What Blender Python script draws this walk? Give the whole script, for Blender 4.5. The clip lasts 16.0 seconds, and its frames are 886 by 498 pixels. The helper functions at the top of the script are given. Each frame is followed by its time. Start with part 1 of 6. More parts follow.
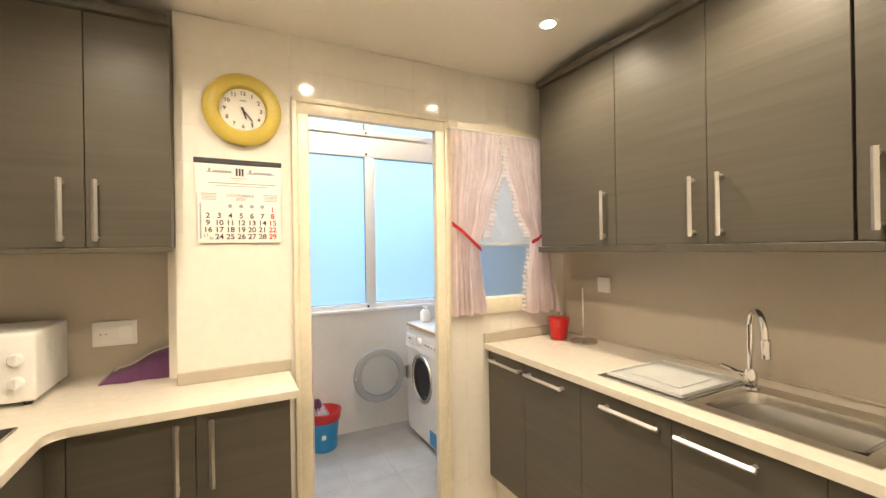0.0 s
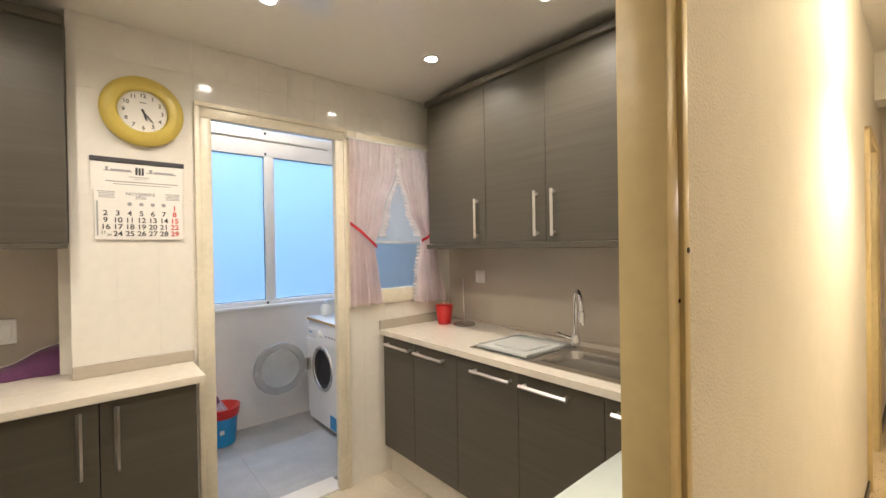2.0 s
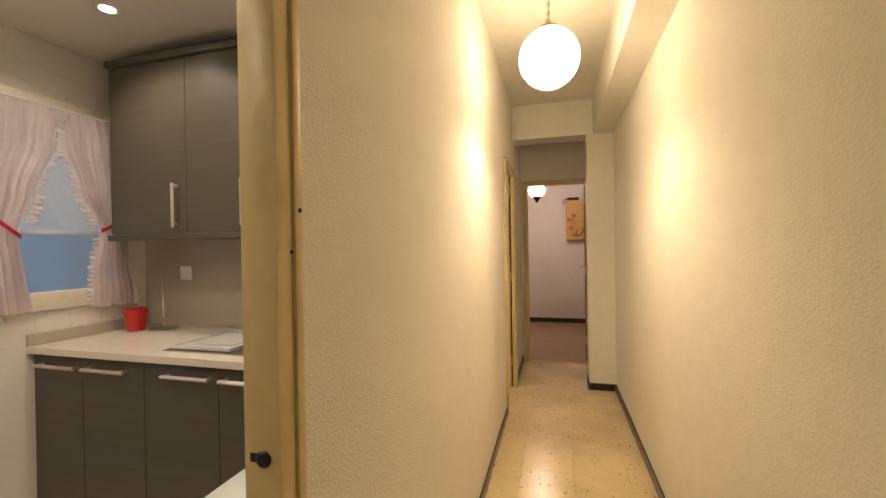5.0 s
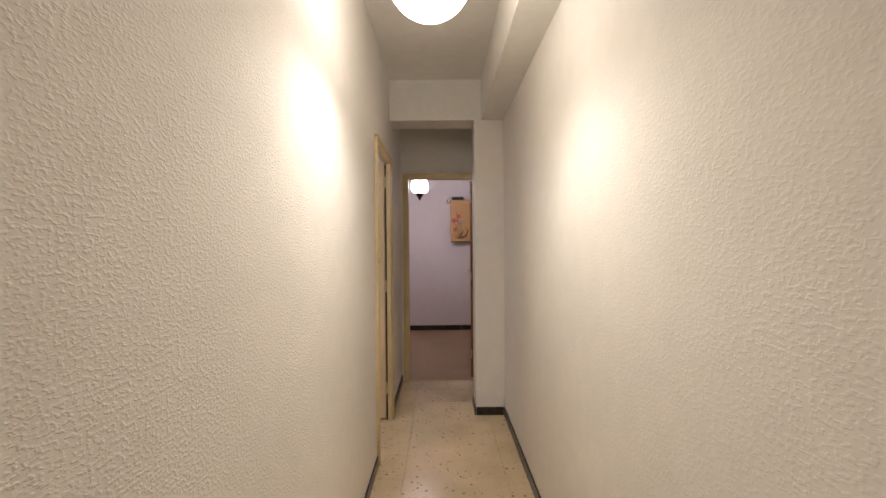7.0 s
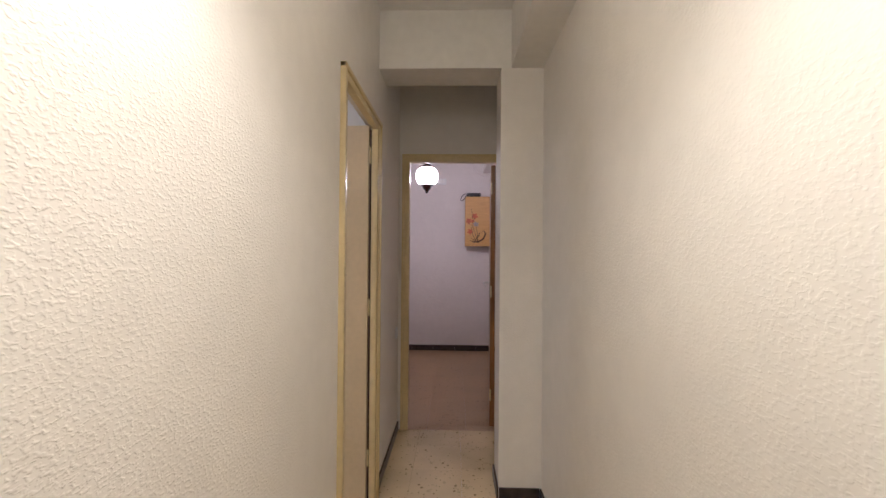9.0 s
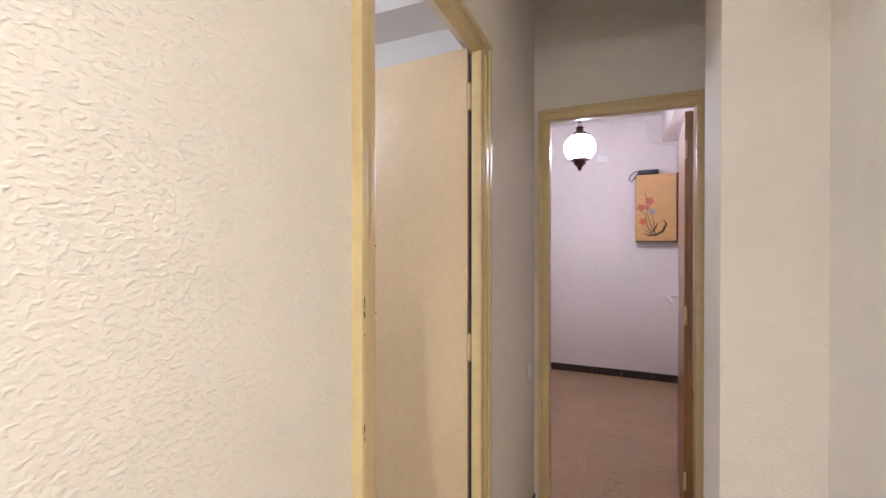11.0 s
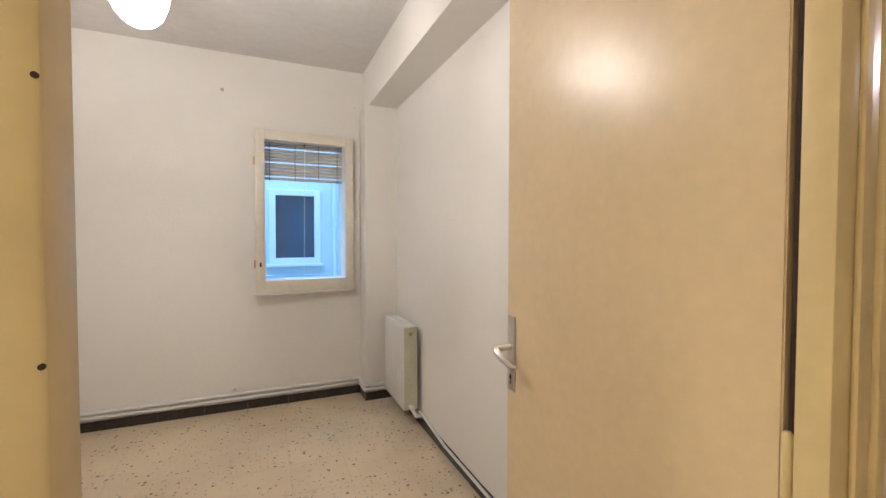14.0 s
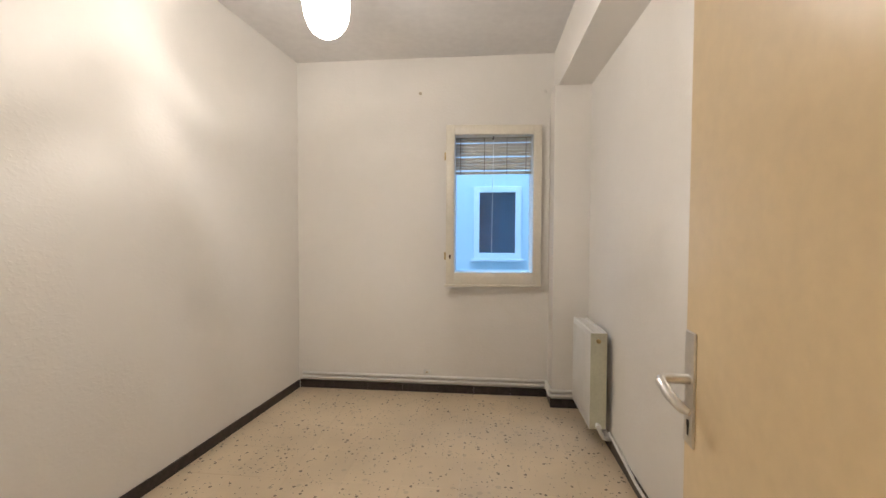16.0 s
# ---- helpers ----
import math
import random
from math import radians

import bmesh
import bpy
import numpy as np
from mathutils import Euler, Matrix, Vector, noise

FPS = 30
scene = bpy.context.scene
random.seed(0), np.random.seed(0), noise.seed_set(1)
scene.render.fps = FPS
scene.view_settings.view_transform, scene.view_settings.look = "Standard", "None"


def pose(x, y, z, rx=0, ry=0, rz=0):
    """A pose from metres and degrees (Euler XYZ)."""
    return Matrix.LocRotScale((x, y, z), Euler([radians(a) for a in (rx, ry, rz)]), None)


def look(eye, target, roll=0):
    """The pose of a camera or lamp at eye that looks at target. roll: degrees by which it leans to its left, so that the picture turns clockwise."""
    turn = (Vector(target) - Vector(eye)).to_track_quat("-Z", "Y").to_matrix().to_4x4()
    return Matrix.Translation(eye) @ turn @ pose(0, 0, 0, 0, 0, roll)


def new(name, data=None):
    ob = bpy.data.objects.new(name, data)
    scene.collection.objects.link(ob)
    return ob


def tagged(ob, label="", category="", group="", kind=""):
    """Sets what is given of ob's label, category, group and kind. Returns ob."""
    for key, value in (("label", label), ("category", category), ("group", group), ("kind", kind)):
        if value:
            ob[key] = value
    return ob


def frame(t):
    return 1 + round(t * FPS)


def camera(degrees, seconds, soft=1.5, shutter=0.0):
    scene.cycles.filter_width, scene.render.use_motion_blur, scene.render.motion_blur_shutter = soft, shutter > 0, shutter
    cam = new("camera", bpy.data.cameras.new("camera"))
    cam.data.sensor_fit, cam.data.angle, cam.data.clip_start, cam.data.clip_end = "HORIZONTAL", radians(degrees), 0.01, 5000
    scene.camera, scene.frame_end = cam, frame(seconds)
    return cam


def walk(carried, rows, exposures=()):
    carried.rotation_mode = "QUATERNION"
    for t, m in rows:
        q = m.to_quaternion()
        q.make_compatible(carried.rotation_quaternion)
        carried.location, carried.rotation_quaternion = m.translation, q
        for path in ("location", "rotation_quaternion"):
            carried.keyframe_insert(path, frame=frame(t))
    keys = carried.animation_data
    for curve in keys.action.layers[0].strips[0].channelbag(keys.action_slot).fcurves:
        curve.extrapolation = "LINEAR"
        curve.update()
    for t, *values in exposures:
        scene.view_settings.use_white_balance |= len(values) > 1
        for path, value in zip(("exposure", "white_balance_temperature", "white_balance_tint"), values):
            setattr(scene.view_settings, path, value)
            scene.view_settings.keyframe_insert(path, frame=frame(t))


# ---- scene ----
cam = camera(94.0, 16.0)
PATH = [
    (0, (0.29, 0.08, 1.421), (1.207, 1.857, 1.421), -0.9),
    (0.5, (0.244, -0.007, 1.423), (1.217, 1.74, 1.42), -0.9),
    (1, (0.207, -0.087, 1.419), (1.273, 1.605, 1.414), -0.9),
    (1.5, (0.18, -0.154, 1.418), (1.36, 1.461, 1.408), -0.8),
    (2, (0.155, -0.21, 1.41), (1.459, 1.306, 1.398), -0.9),
    (2.5, (0.128, -0.253, 1.401), (1.564, 1.139, 1.389), -0.9),
    (3, (0.107, -0.288, 1.39), (1.669, 0.961, 1.374), -0.9),
    (3.5, (0.101, -0.329, 1.382), (1.776, 0.762, 1.36), -1.0),
    (4, (0.117, -0.352, 1.38), (1.891, 0.57, 1.353), -0.8),
    (4.5, (0.124, -0.377, 1.36), (1.987, 0.352, 1.34), -0.8),
    (5, (0.184, -0.397, 1.34), (2.112, 0.134, 1.328), -0.9),
    (7.3, (1.054, -0.41, 1.35), (3.054, -0.449, 1.34), -0.4),
    (7.5, (1.152, -0.413, 1.341), (3.152, -0.466, 1.335), -0.4),
    (8, (1.449, -0.404, 1.327), (3.447, -0.483, 1.337), -0.4),
    (8.2, (1.551, -0.404, 1.322), (3.55, -0.477, 1.339), -0.3),
    (10.3, (2.565, -0.476, 1.378), (4.499, 0.033, 1.363), 0.4),
    (10.5, (2.657, -0.461, 1.368), (4.568, 0.129, 1.36), 0.1),
    (11, (2.863, -0.421, 1.369), (4.699, 0.37, 1.356), 0.0),
    (11.5, (3.034, -0.393, 1.357), (4.77, 0.6, 1.337), 0.2),
    (12, (3.206, -0.386, 1.347), (4.807, 0.813, 1.326), 0.2),
    (12.5, (3.327, -0.365, 1.338), (4.763, 1.028, 1.307), 0.2),
    (13, (3.417, -0.32, 1.328), (4.664, 1.243, 1.287), 0.3),
    (13.5, (3.505, -0.286, 1.314), (4.535, 1.428, 1.269), 0.1),
    (14, (3.583, -0.238, 1.304), (4.379, 1.596, 1.249), 0.1),
    (14.5, (3.64, -0.196, 1.294), (4.19, 1.726, 1.233), 0.2),
    (15, (3.699, -0.145, 1.287), (3.997, 1.831, 1.223), 0.2),
    (15.5, (3.758, -0.1, 1.28), (3.804, 1.898, 1.215), 0.3),
    (16, (3.82, -0.063, 1.262), (3.624, 1.926, 1.197), 0.2),
]
walk(cam, [(t, look(e, g, r)) for t, e, g, r in PATH],
     exposures=[(0, 1.26, 6600, 11), (0.5, 1.2, 6100, 11), (1.0, 1.05, 5950, 11), (2.0, 0.86, 5850, 12), (3.5, 0.48, 6050, 13), (5.0, 0.30, 6550, 14),
                (7.4, 0.0, 4800, 20), (8.2, -0.08, 4800, 20), (10.4, 0.72, 4650, 17), (12.0, 1.02, 4600, 19), (13.5, 0.88, 5050, 16), (14.5, 0.72, 5450, 11), (16.0, 0.68, 5450, 12)])

# ---- world, sun and lamps ----
world = bpy.data.worlds.new("world")
scene.world = world
world.use_nodes = True
wn = world.node_tree
sky = wn.nodes.new("ShaderNodeTexSky")
sky.sky_type, sky.sun_disc = "NISHITA", False
sky.sun_elevation, sky.sun_rotation = radians(40), radians(60)
wn.links.new(sky.outputs[0], wn.nodes["Background"].inputs[0])
wn.nodes["Background"].inputs[1].default_value = 0.1

GLOBE, HALL_LAMP, BED_LAMP = 11.0, 20.0, 16.0      # glow of the three lamp glasses
SPOT_W = 16.5
GLOBE_W, HALL_W, BED_W = 42.0, 21.0, 23.0         # a spot added under the globe, then the bulbs inside the other two
WELL_W = 320.0


def lamp(name, kind, m, watts, colour, **more):
    data = bpy.data.lights.new(name, kind)
    data.energy, data.color = watts, colour
    for k, v in more.items():
        if k == "size_x":
            data.shape, data.size = "RECTANGLE", v
        elif k == "size_y":
            data.size_y = v
        elif k == "cone":
            data.spot_size, data.spot_blend = radians(v), 0.7
        elif k == "radius":
            data.shadow_soft_size = v
    ob = new(name, data)
    ob.matrix_world = m
    return ob


# the two at x = -0.115 are added, unseen, to brighten the niche units
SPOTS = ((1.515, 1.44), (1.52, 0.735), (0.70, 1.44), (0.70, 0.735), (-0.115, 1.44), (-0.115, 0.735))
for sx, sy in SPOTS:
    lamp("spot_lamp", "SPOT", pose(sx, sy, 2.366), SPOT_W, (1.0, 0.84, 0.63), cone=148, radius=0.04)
# spot added below the opal globe to brighten the floor; the other hanging lamps' bulbs shine through patterned glass
lamp("globe_down_spot", "SPOT", pose(2.31, -0.373, 2.112), GLOBE_W, (1.0, 0.80, 0.50), cone=150, radius=0.06)
lamp("hall_bulb", "POINT", pose(6.06, -0.14, 2.095), HALL_W, (1.0, 0.80, 0.66), radius=0.03)
lamp("bedroom_bulb", "POINT", pose(3.178, 1.59, 2.175), BED_W, (1.0, 0.84, 0.64), radius=0.008)
# daylight that falls down the light well
lamp("well_daylight", "AREA", pose(2.6, 5.0, 6.9), WELL_W, (0.50, 0.72, 1.0), size_x=7.0, size_y=3.0)

# ---- materials ----


def material(name, colour, rough=0.5, metal=0.0, vary=0.06, scale=6.0, fine=80.0, bump=0.0, bump_scale=120.0,
             coat=0.0, spec=0.5, stain=0.0, transmission=0.0, emit=0.0, emit_colour=None, sheen=0.0, stretch=None):
    """A surface with variation at two scales and fine relief, laid out in metres."""
    m = bpy.data.materials.new(name)
    m.use_nodes = True
    nt = m.node_tree
    N, L = nt.nodes, nt.links
    b = N["Principled BSDF"]
    geo = N.new("ShaderNodeNewGeometry")
    vec = geo.outputs["Position"]
    if stretch:
        mp = N.new("ShaderNodeMapping")
        mp.inputs["Scale"].default_value = stretch
        L.new(vec, mp.inputs["Vector"])
        vec = mp.outputs[0]
    big, small = N.new("ShaderNodeTexNoise"), N.new("ShaderNodeTexNoise")
    for n, s in ((big, scale), (small, fine)):
        n.inputs["Scale"].default_value, n.inputs["Detail"].default_value = s, 4
        L.new(vec, n.inputs["Vector"])
    mix = N.new("ShaderNodeMix")
    mix.data_type, mix.factor_mode = "FLOAT", "UNIFORM"
    mix.inputs[0].default_value = 0.4
    L.new(big.outputs[0], mix.inputs[2])
    L.new(small.outputs[0], mix.inputs[3])
    ramp = N.new("ShaderNodeValToRGB")
    lo = [max(0.0, c * (1 - 2.2 * vary)) for c in colour]
    hi = [min(1.0, c * (1 + 2.2 * vary)) for c in colour]
    ramp.color_ramp.elements[0].position, ramp.color_ramp.elements[1].position = 0.3, 0.7
    ramp.color_ramp.elements[0].color, ramp.color_ramp.elements[1].color = (*lo, 1), (*hi, 1)
    L.new(mix.outputs[0], ramp.inputs[0])
    L.new(ramp.outputs[0], b.inputs["Base Color"])
    rr = N.new("ShaderNodeMapRange")
    low, high = max(0.02, rough * 0.85), min(1, rough * 1.15)
    low, high = (low, min(high, 0.268)) if rough < 0.275 else (max(low, 0.282), high)
    rr.inputs[3].default_value, rr.inputs[4].default_value = low, high
    L.new(big.outputs[0], rr.inputs[0])
    L.new(rr.outputs[0], b.inputs["Roughness"])
    b.inputs["Metallic"].default_value = metal
    b.inputs["Specular IOR Level"].default_value = spec
    b.inputs["Coat Weight"].default_value = coat
    b.inputs["Coat Roughness"].default_value = 0.12
    b.inputs["Transmission Weight"].default_value = transmission
    b.inputs["Sheen Weight"].default_value = sheen
    if emit:
        b.inputs["Emission Color"].default_value = (*(emit_colour or colour), 1)
        b.inputs["Emission Strength"].default_value = emit
    if bump:
        rel = N.new("ShaderNodeTexNoise")
        rel.inputs["Scale"].default_value, rel.inputs["Detail"].default_value = bump_scale, 2.5
        L.new(vec, rel.inputs["Vector"])
        bp = N.new("ShaderNodeBump")
        bp.inputs["Distance"].default_value, bp.inputs["Strength"].default_value = bump, 1.0
        L.new(rel.outputs[0], bp.inputs["Height"])
        L.new(bp.outputs[0], b.inputs["Normal"])
    return m


def stipple_paint(name, colour, scale, depth, vary=0.02):
    """Matt wall paint over a stippled plaster of short soft ridges."""
    m = material(name, colour, rough=0.7, vary=vary, scale=1.3, fine=14, spec=0.2)
    N, L = m.node_tree.nodes, m.node_tree.links
    geo = N.new("ShaderNodeNewGeometry")
    mp = N.new("ShaderNodeMapping")
    mp.inputs["Scale"].default_value = (0.78, 0.78, 1.15)
    L.new(geo.outputs["Position"], mp.inputs["Vector"])
    worms, patch = N.new("ShaderNodeTexNoise"), N.new("ShaderNodeTexNoise")
    for n, k, det, warp in ((worms, scale, 1.2, 0.25), (patch, 2.2, 1.5, 0.0)):
        n.inputs["Scale"].default_value, n.inputs["Detail"].default_value, n.inputs["Distortion"].default_value = k, det, warp
        L.new(mp.outputs[0], n.inputs["Vector"])
    tops, pr = N.new("ShaderNodeMapRange"), N.new("ShaderNodeMapRange")
    tops.interpolation_type = "SMOOTHSTEP"
    for r, src, vals in ((tops, worms.outputs[0], (0.42, 0.72, 0.0, 1.0)), (pr, patch.outputs[0], (0.35, 0.65, 0.7, 1.0))):
        for i, v in enumerate(vals):
            r.inputs[i + 1].default_value = v
        L.new(src, r.inputs[0])
    bp = N.new("ShaderNodeBump")
    bp.inputs["Distance"].default_value = depth
    L.new(pr.outputs[0], bp.inputs["Strength"])
    L.new(tops.outputs[0], bp.inputs["Height"])
    L.new(bp.outputs[0], N["Principled BSDF"].inputs["Normal"])
    return m


def terrazzo(name, ground_colour, speck, rough, cloudy=0.015, rare=0.93):
    """Polished terrazzo: pale ground, marble chips of several sizes, dark pits, tile-to-tile shifts."""
    m = bpy.data.materials.new(name)
    m.use_nodes = True
    N, L = m.node_tree.nodes, m.node_tree.links
    b = N["Principled BSDF"]
    geo, info = N.new("ShaderNodeNewGeometry"), N.new("ShaderNodeObjectInfo")
    cloud = N.new("ShaderNodeTexNoise")
    cloud.inputs["Scale"].default_value, cloud.inputs["Detail"].default_value = 2.4, 5
    L.new(geo.outputs["Position"], cloud.inputs["Vector"])
    ramp = N.new("ShaderNodeValToRGB")
    ramp.color_ramp.elements[0].position, ramp.color_ramp.elements[1].position = 0.3, 0.72
    ramp.color_ramp.elements[0].color = (*[c * (1 - 2 * cloudy) for c in ground_colour], 1)
    ramp.color_ramp.elements[1].color = (*[min(1, c * (1 + cloudy)) for c in ground_colour], 1)
    L.new(cloud.outputs[0], ramp.inputs[0])
    colour = ramp.outputs[0]
    hue = N.new("ShaderNodeHueSaturation")
    mr = N.new("ShaderNodeMapRange")
    mr.inputs[3].default_value, mr.inputs[4].default_value = 0.97, 1.03
    L.new(info.outputs["Random"], mr.inputs[0])
    L.new(mr.outputs[0], hue.inputs["Value"])
    L.new(colour, hue.inputs["Color"])
    colour = hue.outputs[0]
    for scale, keep, shade in ((22.0, 0.90, [0.55 * c for c in ground_colour]), (52.0, 0.91, [0.45 * c for c in ground_colour]), (36.0, rare, speck), (75.0, rare, speck)):
        v = N.new("ShaderNodeTexVoronoi")
        v.inputs["Scale"].default_value = scale
        wob = N.new("ShaderNodeTexNoise")
        wob.inputs["Scale"].default_value = scale * 1.6
        L.new(geo.outputs["Position"], wob.inputs["Vector"])
        va = N.new("ShaderNodeVectorMath")
        va.operation = "MULTIPLY_ADD"
        va.inputs[1].default_value = (0.014, 0.014, 0.014)
        L.new(wob.outputs["Color"], va.inputs[0])
        L.new(geo.outputs["Position"], va.inputs[2])
        L.new(va.outputs[0], v.inputs["Vector"])
        sep = N.new("ShaderNodeSeparateColor")
        L.new(v.outputs["Color"], sep.inputs[0])
        pick = N.new("ShaderNodeMath")
        pick.operation, pick.inputs[1].default_value = "GREATER_THAN", keep
        L.new(sep.outputs[0], pick.inputs[0])
        core = N.new("ShaderNodeMath")
        core.operation, core.inputs[1].default_value = "LESS_THAN", 0.30
        L.new(v.outputs["Distance"], core.inputs[0])
        both = N.new("ShaderNodeMath")
        both.operation = "MULTIPLY"
        L.new(pick.outputs[0], both.inputs[0])
        L.new(core.outputs[0], both.inputs[1])
        soft = N.new("ShaderNodeMath")
        soft.operation, soft.inputs[1].default_value = "MULTIPLY", 0.85 if shade == speck else 0.4
        L.new(both.outputs[0], soft.inputs[0])
        mx = N.new("ShaderNodeMix")
        mx.data_type = "RGBA"
        mx.inputs[7].default_value = (*shade, 1)
        L.new(soft.outputs[0], mx.inputs[0])
        L.new(colour, mx.inputs[6])
        colour = mx.outputs[2]
    L.new(colour, b.inputs["Base Color"])
    rr = N.new("ShaderNodeMapRange")
    rr.inputs[3].default_value, rr.inputs[4].default_value = rough, rough + 0.03
    L.new(cloud.outputs[0], rr.inputs[0])
    L.new(rr.outputs[0], b.inputs["Roughness"])
    return m


def wood_laminate(name, colour, along):
    """Dark laminate with fine horizontal grain; along: the axis of the grain."""
    k = {"x": (1.0, 34.0, 34.0), "y": (34.0, 1.0, 34.0)}[along]
    m = material(name, colour, rough=0.42, vary=0.055, scale=1.0, fine=2.6, stretch=k, spec=0.35, bump=0.0004, bump_scale=2.0)
    return m


WALL = stipple_paint("corridor_paint", (0.85, 0.805, 0.725), 150.0, 0.0008)
SIDE_WALL = stipple_paint("corridor_side_paint", (0.85, 0.805, 0.725), 120.0, 0.0006)
BED_PAINT = stipple_paint("bedroom_paint", (0.83, 0.80, 0.75), 60.0, 0.0004, 0.008)
CEIL = material("ceiling_paint", (0.82, 0.79, 0.72), rough=0.7, vary=0.03, scale=2, fine=20, bump=0.0006, bump_scale=60)
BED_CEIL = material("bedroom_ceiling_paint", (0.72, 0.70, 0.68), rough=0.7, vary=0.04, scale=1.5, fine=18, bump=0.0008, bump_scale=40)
K_CEIL = material("kitchen_ceiling_lacquer", (0.80, 0.77, 0.71), rough=0.05, vary=0.015, scale=2, fine=30, spec=0.9)
K_WALL = material("glazed_white", (0.82, 0.79, 0.73), rough=0.08, vary=0.025, scale=2.5, fine=25, bump=0.0001, bump_scale=8)
GROUT = material("pale_grout", (0.78, 0.75, 0.69), rough=0.4, vary=0.06)
CREAM = material("cream_gloss_paint", (0.68, 0.55, 0.28), rough=0.36, vary=0.05, scale=3, fine=30, bump=0.0007, bump_scale=45)
LEAF = material("cream_door_paint", (0.70, 0.555, 0.335), rough=0.31, vary=0.035, scale=1.8, fine=40, bump=0.0005, bump_scale=30)
K_FRAME = material("ivory_gloss_paint", (0.76, 0.70, 0.56), rough=0.28, vary=0.05, scale=4, fine=40, bump=0.0005, bump_scale=50)
DARK_X = wood_laminate("dark_laminate_x", (0.085, 0.076, 0.060), "x")
DARK_Y = wood_laminate("dark_laminate_y", (0.098, 0.088, 0.070), "y")
DARK_EDGE = material("dark_edge_band", (0.085, 0.075, 0.058), rough=0.4, vary=0.12)
COUNTER = material("cream_quartz", (0.74, 0.69, 0.60), rough=0.22, vary=0.03, scale=30, fine=300)
SPLASH = material("taupe_panel", (0.47, 0.42, 0.345), rough=0.25, vary=0.012, scale=2, fine=60)
STEEL = material("brushed_steel", (0.62, 0.60, 0.57), rough=0.26, metal=1.0, vary=0.08, scale=8, fine=160)
CHROME = material("chrome", (0.82, 0.82, 0.82), rough=0.07, metal=1.0, vary=0.02)
SATIN = material("satin_nickel", (0.72, 0.70, 0.67), rough=0.38, metal=1.0, vary=0.05)
WHITE = material("white_plastic", (0.82, 0.82, 0.80), rough=0.3, vary=0.02)
ENAMEL = material("white_enamel", (0.84, 0.84, 0.84), rough=0.18, vary=0.02, coat=0.3)
RAD_WHITE = material("radiator_enamel", (0.78, 0.77, 0.74), rough=0.3, vary=0.03)
RAD_SIDE = material("radiator_side_enamel", (0.56, 0.55, 0.42), rough=0.4, vary=0.06)
BLACK = material("black_rubber", (0.012, 0.012, 0.013), rough=0.45, vary=0.1)
# dimness of the neighbour's unlit room, put into a board's colour
ROOM_SHADE = material("unlit_room_shade", (0.22, 0.28, 0.36), rough=0.5, vary=0.1)
RED = material("red_plastic", (0.55, 0.02, 0.02), rough=0.3, vary=0.05)
BLUE = material("blue_plastic", (0.02, 0.24, 0.52), rough=0.35, vary=0.05)
PURPLE = material("purple_cloth", (0.115, 0.035, 0.105), rough=0.85, vary=0.12, scale=30, fine=300, bump=0.002, bump_scale=90, sheen=0.3)
MOP = material("mop_cloth", (0.50, 0.45, 0.55), rough=0.95, vary=0.15, scale=60, fine=300)
YELLOW = material("yellow_plastic", (0.62, 0.49, 0.10), rough=0.4, vary=0.04)
PAPER = material("paper", (0.86, 0.84, 0.80), rough=0.7, vary=0.02)
INK = material("dark_ink", (0.06, 0.06, 0.07), rough=0.7, vary=0.05)
FAINT_INK = material("grey_ink", (0.36, 0.36, 0.38), rough=0.7, vary=0.05)
RED_INK = material("red_ink", (0.60, 0.05, 0.04), rough=0.7, vary=0.05)
SKIRT = material("dark_skirting_tile", (0.035, 0.026, 0.024), rough=0.3, vary=0.35, scale=25, fine=140)
TERRAZZO = terrazzo("bedroom_terrazzo", (0.70, 0.575, 0.40), (0.075, 0.05, 0.03), 0.29, 0.06, 0.885)
CORRIDOR_TERRAZZO = terrazzo("corridor_terrazzo", (0.74, 0.59, 0.35), (0.22, 0.16, 0.08), 0.20, 0.10)
HALL_TERRAZZO = terrazzo("hall_terrazzo", (0.47, 0.315, 0.175), (0.20, 0.13, 0.075), 0.285, 0.05)
K_FLOOR = material("beige_floor_tile", (0.62, 0.55, 0.44), rough=0.25, vary=0.05, scale=5, fine=60)
L_FLOOR = material("grey_floor_tile", (0.40, 0.40, 0.40), rough=0.35, vary=0.07, scale=6, fine=80)
L_WALL = material("laundry_tile_white", (0.78, 0.77, 0.76), rough=0.25, vary=0.02, scale=3, fine=40)
ALU = material("white_aluminium", (0.86, 0.86, 0.86), rough=0.3, vary=0.02)
FACADE = material("light_well_render", (0.66, 0.74, 0.76), rough=0.85, vary=0.03, scale=1.2, fine=30, bump=0.002, bump_scale=60)
SLAT = material("blind_slat_wood", (0.52, 0.46, 0.35), rough=0.5, vary=0.12, scale=10, fine=90)
BROWN_WOOD = material("varnished_brown_wood", (0.30, 0.135, 0.04), rough=0.3, vary=0.22, scale=3, fine=20, stretch=(18, 18, 1.0), coat=0.2)
PINE = material("varnished_pine", (0.62, 0.37, 0.13), rough=0.25, vary=0.05, scale=3, fine=14, stretch=(1.0, 1.5, 14), coat=0.3)
DARK_WOOD = material("dark_turned_wood", (0.055, 0.016, 0.009), rough=0.25, vary=0.2, coat=0.3)
PETAL = material("orange_paint", (0.42, 0.10, 0.035), rough=0.4, vary=0.2)
STALK = material("brown_paint", (0.10, 0.055, 0.02), rough=0.4, vary=0.2)
GREY_PETAL = material("grey_paint", (0.30, 0.27, 0.22), rough=0.4, vary=0.2)
BRASS = material("aged_brass", (0.45, 0.33, 0.15), rough=0.3, metal=1.0, vary=0.1)
